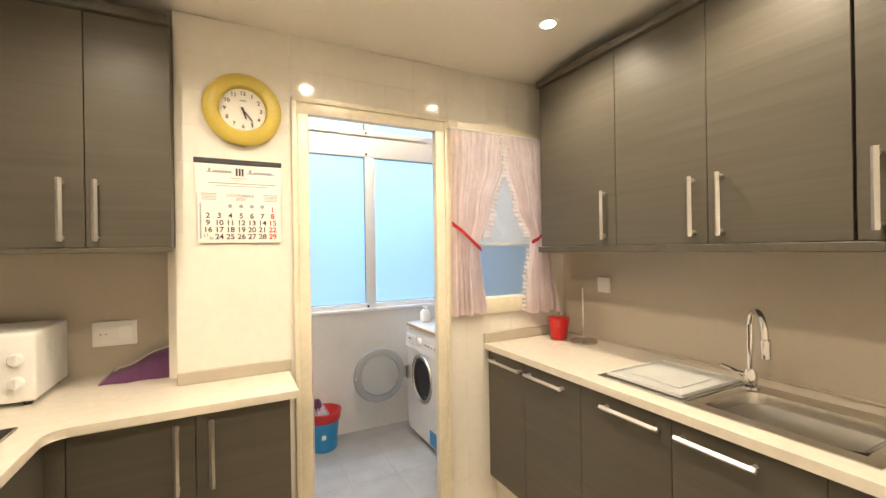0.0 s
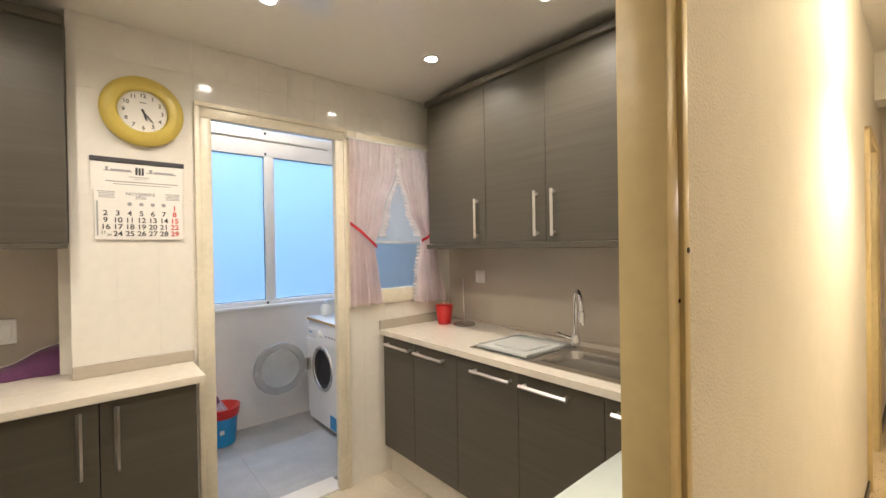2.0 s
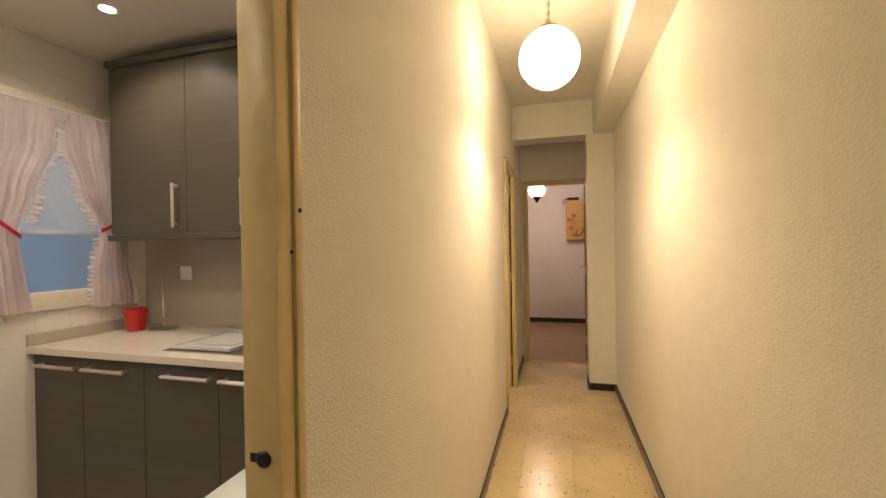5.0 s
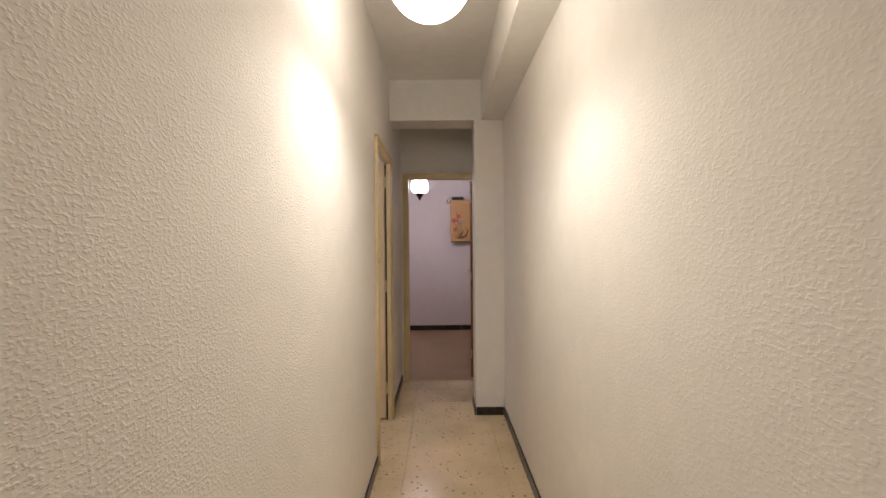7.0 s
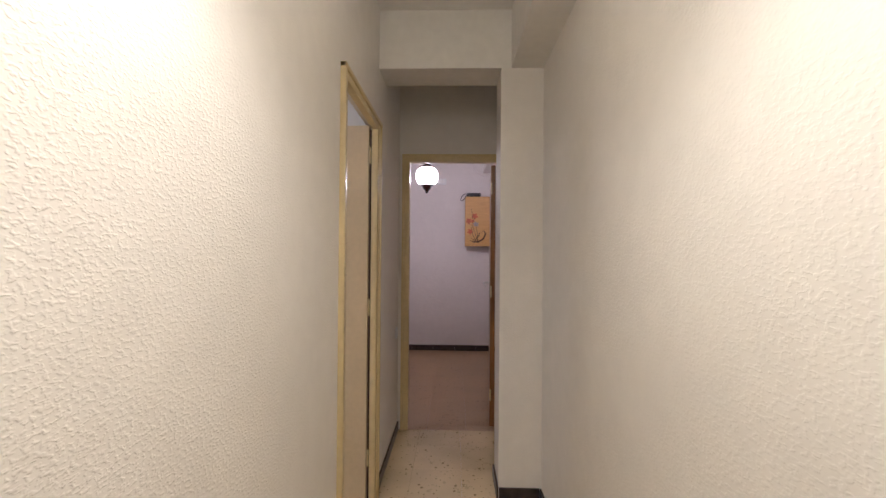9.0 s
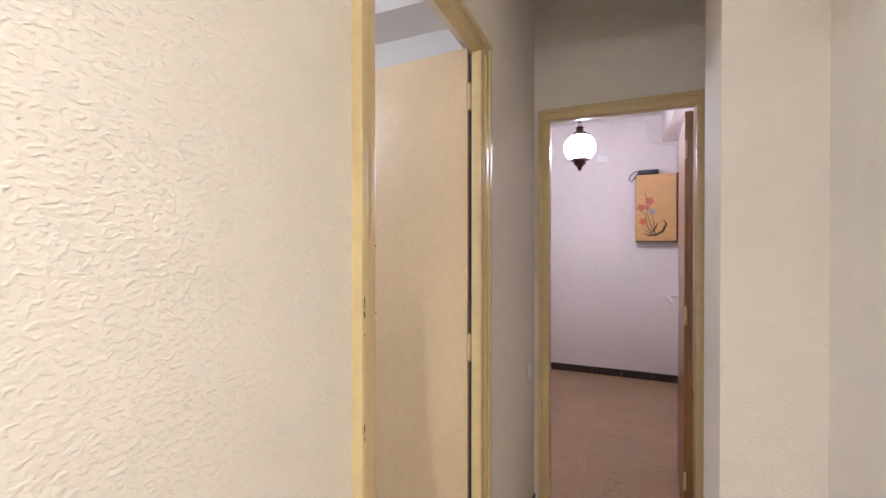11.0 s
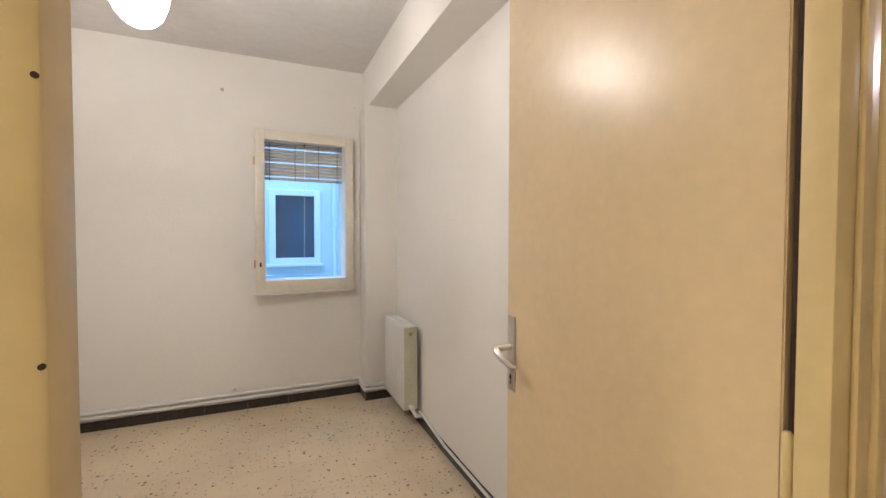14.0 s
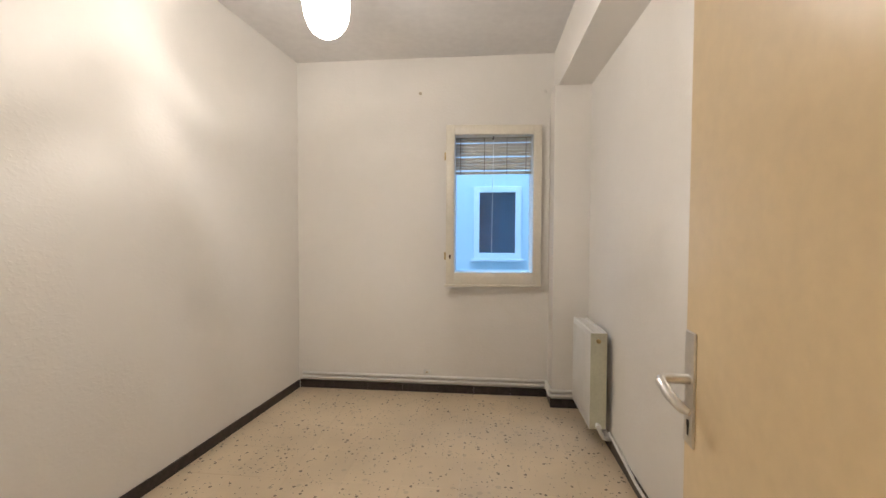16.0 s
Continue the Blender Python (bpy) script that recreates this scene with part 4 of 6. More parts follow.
s = wall_switch("light_switch", KX - 0.019, KX - 0.0085, 1.655, 1.737, 1.168, 1.25, "white square light switch on the taupe splashback")
t = bmesh.new()
box(t, KX - 0.0225, KX - 0.0185, 1.675, 1.717, 1.188, 1.230, 0.002, 2)
part("rocker", t, WHITE, s)

soap = thing("dish_soap_bottle", (2.062, 0.43, 0.90), "green dish soap bottle with a red cap", "bottle")
GREEN = material("green_clear_plastic", (0.03, 0.22, 0.06), rough=0.2, vary=0.06, transmission=0.3)
t = bmesh.new()
lathe(t, [(0.0, 0.001), (0.032, 0.001), (0.036, 0.008), (0.036, 0.10), (0.030, 0.135), (0.036, 0.17), (0.030, 0.205), (0.014, 0.225)], (2.062, 0.43, 0.90), 24)
body = part("bottle_body", t, GREEN, soap)
t = bmesh.new()
lathe(t, [(0.0365, 0.03), (0.0368, 0.035), (0.0368, 0.09), (0.0365, 0.095)], (2.062, 0.43, 0.90), 24, "z", False)
part("label_band", t, PAPER, body)
t = bmesh.new()
lathe(t, [(0.016, 0.2255), (0.016, 0.245), (0.009, 0.252), (0.006, 0.275), (0.0, 0.276)], (2.062, 0.43, 0.90), 18)
part("cap", t, RED, soap)

# narrow table by the door wall
table = thing("side_table", (1.11, 0.25, 0.0), "narrow white-topped table against the door wall", "table")
t = bmesh.new()
box(t, 0.70, 1.52, 0.066, 0.425, 0.728, 0.750, 0.004, 2)
TABLE_TOP = material("pale_glass_top", (0.72, 0.78, 0.73), rough=0.1, vary=0.02, coat=0.5)
part("tabletop", t, TABLE_TOP, table)
for x, y in ((0.73, 0.09), (1.49, 0.09), (0.73, 0.395), (1.49, 0.395)):
    t = bmesh.new()
    box(t, x - 0.016, x + 0.016, y - 0.016, y + 0.016, 0.0005, 0.7275, 0.002)
    part("leg", t, SATIN, table)

# ---- kitchen: niche side ----
NB, NU = "base units of the corner worktop", "wall units in the niche"
cupboard("base_cabinet", 0.177, 0.486, 1.735, BACK - 0.006, 0.168, 0.868, "y", [(0.177, 0.486, (0.226, 0.618), (0.226, 0.84))], DARK_X, "dark grey-brown base cabinet beside the laundry doorway", NB, True)
corner = cupboard("base_cabinet", -0.166, 0.094, 1.735, 2.345, 0.168, 0.868, "y", [], DARK_X, "dark grey-brown base cabinet with a long bar handle", NB, True)
t = bmesh.new()
box(t, -0.1645, 0.1755, 1.735, 1.754, 0.169, 0.867, 0.0012)
d = part("door", t, DARK_X, corner)
bar_handle(d, (0.122, 1.735, 0.618), (0.122, 1.735, 0.84), (0, -0.03, 0))
left = thing("base_cabinet", (-0.6, 1.4, 0), "dark grey-brown corner base cabinet below the hob", "cabinet", NB)
t = bmesh.new()
box(t, -0.995, -0.235, 0.30, 1.734, 0.168, 0.868, 0.001)
box(t, -0.995, -0.1675, 1.7345, 2.345, 0.168, 0.868, 0.001)
part("body", t, DARK_EDGE, left)
for y0, y1 in ((1.335, 1.733), (0.94, 1.333), (0.545, 0.938)):
    t = bmesh.new()
    box(t, -0.2345, -0.216, y0, y1, 0.169, 0.867, 0.0012)
    d = part("door", t, DARK_Y, left)
    bar_handle(d, (-0.216, y0 + 0.06, 0.618), (-0.216, y0 + 0.06, 0.84), (0.03, 0, 0))
t = bmesh.new()
box(t, -0.995, -0.28, 0.30, 1.70, 0.001, 0.166)
part("plinth", t, COUNTER, left)
# L-shaped worktop with a rounded inner corner
r = 0.05
arc = [(-0.20 + r - r * math.sin(radians(a)), 1.71 - r + r * math.cos(radians(a))) for a in range(0, 91, 15)]
poly = [(0.515, 2.004), (0.515, 1.71)] + arc + [(-0.20, 0.30), (-0.995, 0.30), (-0.995, 2.35), (0.056, 2.35), (0.056, 2.125), (0.094, 2.125), (0.094, 2.004)]
t = bmesh.new()
prism(t, poly, 0.870, 0.900, 0.003)
tagged(part("corner_worktop", t, COUNTER), "cream quartz corner worktop with a rounded inner corner", "worktop")
t = bmesh.new()
box(t, 0.101, 0.520, BACK - 0.020, BACK - 0.0055, 0.9005, 0.950, 0.002)
tagged(part("upstand", t, SPLASH), "taupe upstand strip under the tiles", "upstand")
hob = thing("hob", (-0.55, 1.45, 0.90), "black glass hob set into the worktop", "hob")
t = bmesh.new()
box(t, -0.83, -0.29, 1.20, 1.765, 0.9005, 0.908, 0.002)
part("glass_plate", t, BLACK, hob)
t = bmesh.new()
for a, b in (((-0.835, 1.195), (-0.285, 1.195)), ((-0.285, 1.195), (-0.285, 1.77)), ((-0.285, 1.77), (-0.835, 1.77))):
    tube(t, [(*a, 0.904), (*b, 0.904)], 0.0035, 6)
part("trim", t, STEEL, hob)

xs = [0.098, -0.156, -0.41, -0.70, -0.99]
for k, (a, b, h) in enumerate(zip(xs[1:], xs, (-0.124, -0.218, -0.655, -0.745))):
    cupboard("wall_cabinet", a, b, 1.93, 2.345, 1.445, 2.272, "y", [(a, b, (h, 1.472), (h, 1.676))], DARK_X, "dark grey-brown wall cabinet over the niche", NU)
t = bmesh.new()
box(t, -0.99, 0.100, 1.910, 2.345, 2.273, 2.312, 0.006, 2)
box(t, -0.99, 0.058, 2.15, 2.345, 2.3125, 2.379)
tagged(part("cornice", t, DARK_EDGE), "dark cornice board on top of the niche units", "cornice")
t = bmesh.new()
box(t, -0.99, 0.098, 1.925, 1.945, 1.425, 1.444, 0.002)
tagged(part("light_rail", t, DARK_EDGE), "dark light rail below the niche units", "rail")

mw = thing("microwave", (-0.53, 2.17, 0.905), "white microwave oven with two dials", "microwave")
t = bmesh.new()
box(t, -0.76, -0.315, 2.01, 2.335, 0.915, 1.155, 0.012, 3)
case = part("casing", t, WHITE, mw)
t = bmesh.new()
box(t, -0.755, -0.42, 1.996, 2.0095, 0.925, 1.145, 0.004, 2)
d = part("door", t, WHITE, mw)
t = bmesh.new()
box(t, -0.725, -0.45, 1.9935, 1.9955, 0.955, 1.115, 0.0008)
part("glass", t, BLACK, d)
t = bmesh.new()
box(t, -0.436, -0.424, 1.978, 1.9958, 0.945, 1.125, 0.004, 2)
part("door_handle", t, BLACK, d)
for z in (0.985, 1.065):
    t = bmesh.new()
    lathe(t, [(0.022, 0.0), (0.021, 0.016), (0.017, 0.019), (0.0, 0.019)], (-0.365, 2.0095, z), 24, "y")
    box(t, -0.368, -0.362, 1.985, 1.992, z - 0.018, z + 0.018, 0.001)
    part("dial", t, WHITE, mw)
t = bmesh.new()
for k in range(6):
    box(t, -0.3152, -0.3135, 2.10 + k * 0.03, 2.115 + k * 0.03, 1.02, 1.10, 0.0005)
part("vent", t, WHITE, mw)
for x, y in ((-0.73, 2.04), (-0.345, 2.04), (-0.73, 2.30), (-0.345, 2.30)):
    t = bmesh.new()
    lathe(t, [(0.012, 0.0), (0.014, 0.0145)], (x, y, 0.9005), 12)
    part("foot", t, BLACK, mw)
t = bmesh.new()
box(t, -0.70, -0.52, 2.10, 2.25, 1.1555, 1.172, 0.004, 2)
tagged(part("dark_cloth", t, BLACK), "folded black cloth on the microwave", "cloth")

s = wall_switch("wall_socket", -0.240, -0.082, 2.340, 2.3515, 1.022, 1.128, "white double wall socket plate on the splashback", "socket")
t = bmesh.new()
lathe(t, [(0.021, 0.001), (0.021, -0.0035), (0.018, -0.0035), (0.017, -0.001), (0.0, -0.001)], (-0.20, 2.340, 1.075), 24, "y")
part("outlet", t, WHITE, s)
for dx in (-0.009, 0.009):
    t = bmesh.new()
    lathe(t, [(0.0028, 0.0004), (0.0028, -0.0006)], (-0.20 + dx, 2.3388, 1.075), 10, "y")
    part("pin_hole", t, BLACK, s)
t = bmesh.new()
box(t, -0.150, -0.098, 2.337, 2.3398, 1.045, 1.105, 0.001)
part("rocker", t, WHITE, s)

# slumped purple cloth bag
t = bmesh.new()
nx, ny = 22, 10
rows = []
for j in range(ny + 1):
    row = []
    for i in range(nx + 1):
        u, v = i / nx, j / ny
        ang = v * math.pi
        hgt = (0.045 + 0.085 * u ** 1.2 + 0.008 * math.sin(9 * u + 2)) * (1 - 0.25 * (1 - u)) * min(1, 6 * u + 0.15)
        y = 2.155 + 0.065 * (1 - math.cos(ang)) * 1.1
        row.append(t.verts.new((-0.18 + 0.255 * u, y + 0.006 * math.sin(13 * u + 5 * v), 0.901 + hgt * math.sin(ang) ** 0.6 * (1 if 0 < j < ny else 0))))
    rows.append(row)
for a, b in zip(rows, rows[1:]):
    for i in range(nx):
        t.faces.new((a[i], a[i + 1], b[i + 1], b[i]))
bag = thing("cloth_bag", (-0.05, 2.22, 0.90), "slumped purple cloth bag with a zip on the worktop", "bag")
part("bag_body", t, PURPLE, bag)
t = bmesh.new()
tube(t, [(-0.16 + 0.235 * u, 2.2 + 0.01 * math.sin(7 * u), 0.911 + (0.045 + 0.085 * u ** 1.2 + 0.008 * math.sin(9 * u + 2)) * (1 - 0.25 * (1 - u)) * min(1, 6 * u + 0.15)) for u in [k / 12 for k in range(13)]], 0.0028, 6)
part("zip", t, SATIN, bag)

# ---- kitchen: back wall ----
clock = thing("wall_clock", (0.347, BACK - 0.006, 2.014), "round yellow wall clock with a white dial", "clock")
CX, CZ, CY = 0.347, 2.014, BACK - 0.0055
t = bmesh.new()
lathe(t, [(0.140, 0.0), (0.150, 0.006), (0.150, 0.016), (0.142, 0.026), (0.115, 0.034), (0.096, 0.034), (0.090, 0.028), (0.089, 0.010), (0.0, 0.010)], (CX, CY, CZ), 64, "y")
part("rim", t, YELLOW, clock)
t = bmesh.new()
lathe(t, [(0.0885, 0.0105), (0.0885, 0.0125), (0.0, 0.0125)], (CX, CY, CZ), 48, "y")
dial = part("dial", t, PAPER, clock)
face_m = lambda x, y, z: Matrix.Translation((x, y, z)) @ Euler((radians(90), 0, 0)).to_matrix().to_4x4()
for n in range(1, 13):
    a = radians(90 - 30 * n)
    text_part("numeral", str(n), 0.023, face_m(CX + 0.069 * math.cos(a), CY - 0.0130, CZ + 0.069 * math.sin(a)), INK, dial, bold=0.0004)
for n in range(60):
    a = radians(6 * n)
    t = bmesh.new()
    c, s_ = math.cos(a), math.sin(a)
    q = [(0.081, -0.0006), (0.084, -0.0006), (0.084, 0.0006), (0.081, 0.0006)]
    lo = [t.verts.new((CX + u * c - w * s_, CY - 0.0130, CZ + u * s_ + w * c)) for u, w in q]
    hi = [t.verts.new((CX + u * c - w * s_, CY - 0.0132, CZ + u * s_ + w * c)) for u, w in q]
    t.faces.new(hi)
    for k in range(4):
        t.faces.new((lo[k], lo[(k + 1) % 4], hi[(k + 1) % 4], hi[k]))
    if n % 5 == 0:
        part("tick", t, INK, dial)
    else:
        t.free()
for nm, deg, ln, w, y in (("hour_hand", 163, 0.042, 0.0032, 0.0145), ("minute_hand", 141, 0.062, 0.0022, 0.0160)):
    a = radians(90 - deg)
    c, s_ = math.cos(a), math.sin(a)
    t = bmesh.new()
    q = [(-0.012, -w), (ln * 0.8, -w), (ln, 0), (ln * 0.8, w), (-0.012, w)]
    lo = [t.verts.new((CX + u * c - v * s_, CY - y, CZ + u * s_ + v * c)) for u, v in q]
    hi = [t.verts.new((CX + u * c - v * s_, CY - y - 0.0008, CZ + u * s_ + v * c)) for u, v in q]
    t.faces.new(hi)
    t.faces.new(lo[::-1])
    for k in range(5):
        t.faces.new((lo[k], lo[(k + 1) % 5], hi[(k + 1) % 5], hi[k]))
    part(nm, t, INK, clock)
t = bmesh.new()
lathe(t, [(0.005, 0.0125), (0.005, 0.019), (0.0, 0.0195)], (CX, CY, CZ), 16, "y")
part("hub", t, INK, clock)
t = bmesh.new()
box(t, CX - 0.012, CX + 0.012, CY - 0.0132, CY - 0.0128, CZ + 0.036, CZ + 0.041)
part("maker_mark", t, FAINT_INK, dial)

cal = thing("wall_calendar", (0.33, BACK - 0.006, 1.46), "paper wall calendar open at November 2020", "calendar")
Y0 = BACK - 0.0058
t = bmesh.new()
box(t, 0.168, 0.492, Y0 - 0.0022, Y0, 1.665, 1.795, 0.0004)
part("header_sheet", t, PAPER, cal)
t = bmesh.new()
box(t, 0.165, 0.495, Y0 - 0.006, Y0 + 0.0002, 1.785, 1.806, 0.002)
part("hanging_strip", t, INK, cal, "dark hanging strip")
t = bmesh.new()
box(t, 0.178, 0.488, Y0 - 0.0052, Y0 - 0.0023, 1.461, 1.672, 0.0003)
pad = part("month_sheet", t, PAPER, cal)
yt = Y0 - 0.0056
text_part("month", "NOVIEMBRE", 0.0175, face_m(0.333, yt, 1.655), FAINT_INK, pad, wide=1.1, bold=0.0004)
text_part("year", "2020", 0.0175, face_m(0.333, yt, 1.640), FAINT_INK, pad, wide=1.1, bold=0.0004)
cols = [0.213 + 0.0405 * k for k in range(7)]
days = [[None] * 6 + ["1"], ["2", "3", "4", "5", "6", "7", "8"], ["9", "10", "11", "12", "13", "14", "15"], ["16", "17", "18", "19", "20", "21", "22"], [None, "24", "25", "26", "27", "28", "29"]]
for r_, row in enumerate(days):
    for c_, d_ in enumerate(row):
        if d_:
            text_part("date", d_, 0.030, face_m(cols[c_], yt, 1.600 - 0.0288 * r_), RED_INK if c_ == 6 else INK, pad, wide=1.05, depth=0.0003, bold=0.0006)
text_part("date", "23", 0.0165, face_m(cols[0] - 0.008, yt, 1.491), INK, pad)
text_part("date", "30", 0.0165, face_m(cols[0] + 0.011, yt, 1.479), INK, pad)
for c_ in range(2, 6):
    t = bmesh.new()
    lathe(t, [(0.008, 0.0), (0.008, 0.0003), (0.0, 0.0003)], (cols[c_], yt + 0.0003, 1.612), 12, "y")
    part("moon_mark", t, FAINT_INK, pad)
for x0, x1, z in ((0.188, 0.246, 1.660), (0.420, 0.478, 1.660)):
    for c in [(x0, x1, z, z + 0.003)] + [(x0 + 0.004, x1 - 0.002, z - 0.006 - 0.006 * k, z - 0.0035 - 0.006 * k) for k in range(4)]:
        t = bmesh.new()
        box(t, c[0], c[1], yt - 0.0001, yt + 0.0003, c[2], c[3])
        part("print_bar", t, FAINT_INK, pad)
t = bmesh.new()
box(t, 0.184, 0.190, yt - 0.0001, yt + 0.0003, 1.478, 1.622)
part("print_bar", t, FAINT_INK, pad)
t = bmesh.new()
yh = Y0 - 0.0028
for x0, x1, z0, z1 in ((0.210, 0.305, 1.748, 1.752), (0.355, 0.465, 1.748, 1.752), (0.215, 0.225, 1.748, 1.766), (0.365, 0.377, 1.748, 1.766), (0.232, 0.300, 1.752, 1.758), (0.382, 0.455, 1.752, 1.758),
                       (0.295, 0.365, 1.727, 1.730), (0.305, 0.355, 1.719, 1.721), (0.215, 0.470, 1.704, 1.708), (0.24, 0.44, 1.694, 1.697)):
    t = bmesh.new()
    box(t, x0, x1, yh, yh + 0.0004, z0, z1)
    part("printed_line", t, FAINT_INK, cal)
t = bmesh.new()
for k in range(3):
    box(t, 0.316 + 0.011 * k, 0.324 + 0.011 * k, yh, yh + 0.0004, 1.738, 1.770)
part("emblem", t, INK, cal)

# curtains at the inner window


def curtain_panel(parent, edge_l, edge_r, folds, seed, name="panel", mat=None, amp=0.012):
    """edge_l, edge_r: (z, x) pairs from top to bottom; the cloth hangs in folds between them."""
    t, rnd = bmesh.new(), random.Random(seed)

    def at(e, z):
        for (za, xa), (zb, xb) in zip(e, e[1:]):
            if za >= z >= zb:
                k = (za - z) / (za - zb)
                k = k * k * (3 - 2 * k)
                return xa + (xb - xa) * k
        return e[-1][1]

    nu, nv, top, bot = 72, 40, edge_l[0][0], edge_l[-1][0]
    ph = [rnd.uniform(0, 6.28) for _ in range(6)]
    rows = []
    for j in range(nv + 1):
        z = top + (bot - top) * j / nv
        a, b = at(edge_l, z), at(edge_r, z)
        row = []
        for i in range(nu + 1):
            u = i / nu
            y = BACK - 0.048 + amp * (0.8 + 0.7 * j / nv) * math.sin(folds * 6.28 * u + ph[0] + 0.5 * math.sin(5 * z + ph[1])) + 0.005 * math.sin(2.3 * folds * 6.28 * u + ph[2]) + 0.004 * math.sin(11 * z + ph[3] + 4 * u)
            if j < 3:
                y = BACK - 0.046 + 0.5 * (y - (BACK - 0.048))
            row.append(t.verts.new((a + (b - a) * u, y, z + (0.006 * math.sin(17 * u + ph[4]) if j == nv else 0))))
        rows.append(row)
    for a, b in zip(rows, rows[1:]):
        for i in range(nu):
            t.faces.new((a[i], a[i + 1], b[i + 1], b[i]))
    return part(name, t, mat or PINK, parent)


def ruffle(parent, edge, out, seed, wide=(0.032, 0.032)):
    t, rnd = bmesh.new(), random.Random(seed)
    pts = []
    for (za, xa), (zb, xb) in zip(edge, edge[1:]):
        n = max(2, int(abs(za - zb) / 0.006))
        for k in range(n):
            s = k / n
            s2 = s * s * (3 - 2 * s)
            pts.append((xa + (xb - xa) * s2, za + (zb - za) * s))
    rows = []
    for k, (x, z) in enumerate(pts):
        row = []
        for j in range(4):
            w = j / 3
            row.append(t.verts.new((x + out * (wide[0] + (wide[1] - wide[0]) * (k / len(pts)) ** 2) * w * (1 + 0.12 * math.sin(k * 0.55)), BACK - 0.054 + w * 0.008 * math.sin(k * 1.6 + 0.6 * math.sin(k * 0.21)), z + 0.004 * w * math.sin(k * 0.9))))
        rows.append(row)
    for a, b in zip(rows, rows[1:]):
        for j in range(3):
            t.faces.new((a[j], a[j + 1], b[j + 1], b[j]))
    return part("ruffle", t, LACE, parent, "white eyelet ruffle")


cur = thing("window_curtain", (1.64, BACK - 0.04, 1.05), "sheer pink curtain pair tied back with red ribbon", "curtain")
el = [(2.045, 1.318), (1.55, 1.316), (1.07, 1.318)]
er = [(2.045, 1.665), (1.90, 1.642), (1.62, 1.545), (1.42, 1.482), (1.25, 1.502), (1.07, 1.528)]
curtain_panel(cur, el, er, 7, 1)
ruffle(cur, [e for e in er if e[0] > 1.47] + [(1.47, 1.502)], 1, 2, (0.024, 0.052))
el2 = [(2.045, 1.645), (1.90, 1.664), (1.66, 1.740), (1.45, 1.838), (1.25, 1.800), (1.045, 1.788)]
er2 = [(2.045, 1.985), (1.53, 1.945), (1.30, 1.985), (1.045, 2.035)]
curtain_panel(cur, el2, er2, 7, 4)
ruffle(cur, [e for e in el2 if e[0] > 1.48] + [(1.475, 1.826)], -1, 5, (0.024, 0.058))
ruffle(cur, [(1.42, 1.828), (1.25, 1.800), (1.06, 1.788)], -1, 6)
for pts in ([(1.308, 1.553), (1.36, 1.513), (1.42, 1.462), (1.486, 1.414)], [(1.830, 1.452), (1.865, 1.472), (1.90, 1.505), (1.955, 1.540)]):
    t = bmesh.new()
    rows = []
    for k, (x, z) in enumerate(pts):
        bulge = 0.020 * math.sin(math.pi * k / 3)
        rows.append([t.verts.new((x, BACK - 0.062 - bulge + d, z + h)) for h, d in ((0.010, 0), (-0.010, 0), (-0.010, 0.003), (0.010, 0.003))])
    for a, b in zip(rows, rows[1:]):
        for j in range(4):
            t.faces.new((a[j], a[(j + 1) % 4], b[(j + 1) % 4], b[j]))
    part("tie_band", t, RIBBON, cur, "red ribbon tie")
t = bmesh.new()
tube(t, [(1.312, BACK - 0.045, 2.050), (1.99, BACK - 0.045, 2.050)], 0.006, 10)
part("curtain_rod", t, WHITE, cur)
t = bmesh.new()
for x in (1.314, 1.985):
    tube(t, [(x, BACK - 0.006, 2.050), (x, BACK - 0.050, 2.050)], 0.005, 8)
part("bracket", t, WHITE, cur)

# recessed ceiling spots, with the two added out of view at x = -0.115
spot = None
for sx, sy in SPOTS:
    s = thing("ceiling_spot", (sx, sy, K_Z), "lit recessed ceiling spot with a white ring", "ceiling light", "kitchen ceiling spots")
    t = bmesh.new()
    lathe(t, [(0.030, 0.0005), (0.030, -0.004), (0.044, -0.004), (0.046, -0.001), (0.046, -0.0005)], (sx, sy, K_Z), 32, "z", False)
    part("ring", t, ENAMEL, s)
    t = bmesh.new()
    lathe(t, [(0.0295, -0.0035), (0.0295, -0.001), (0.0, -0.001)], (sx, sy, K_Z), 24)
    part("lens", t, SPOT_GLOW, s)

# ---- laundry ----
w = thing("washing_machine", (1.82, 2.83, 0.0), "white front-loading washing machine with its door open", "washing machine")
WX0, WX1, WY0, WY1 = 1.53, 2.10, 2.535, 3.135
DZ, DY = 0.475, 2.84
t = bmesh.new()
box(t, WX0 + 0.012, WX1, WY0, WY1, 0.02, 0.815, 0.010, 2)
part("casing", t, ENAMEL, w)
# front panel with a round hole for the drum
t = bmesh.new()
n = 48
ring = [(DY + 0.175 * math.cos(2 * math.pi * k / n), DZ + 0.175 * math.sin(2 * math.pi * k / n)) for k in range(n)]
outer = []
for k in range(n):
    c, s_ = math.cos(2 * math.pi * k / n), math.sin(2 * math.pi * k / n)
    hy = (WY1 - 0.004 - DY) if c > 0 else (DY - WY0 - 0.004)
    hz = (0.665 - DZ) if s_ > 0 else (DZ - 0.03)
    f = min(hy / abs(c) if abs(c) > 1e-6 else 9, hz / abs(s_) if abs(s_) > 1e-6 else 9)
    outer.append((DY + c * f, DZ + s_ * f))
a = [t.verts.new((WX0 - 0.004, y, z)) for y, z in ring]
b = [t.verts.new((WX0 + 0.0115, y, z)) for y, z in outer]
mid = [t.verts.new((WX0 - 0.002, DY + (y - DY) * 0.985, DZ + (z - DZ) * 0.985)) for y, z in outer]
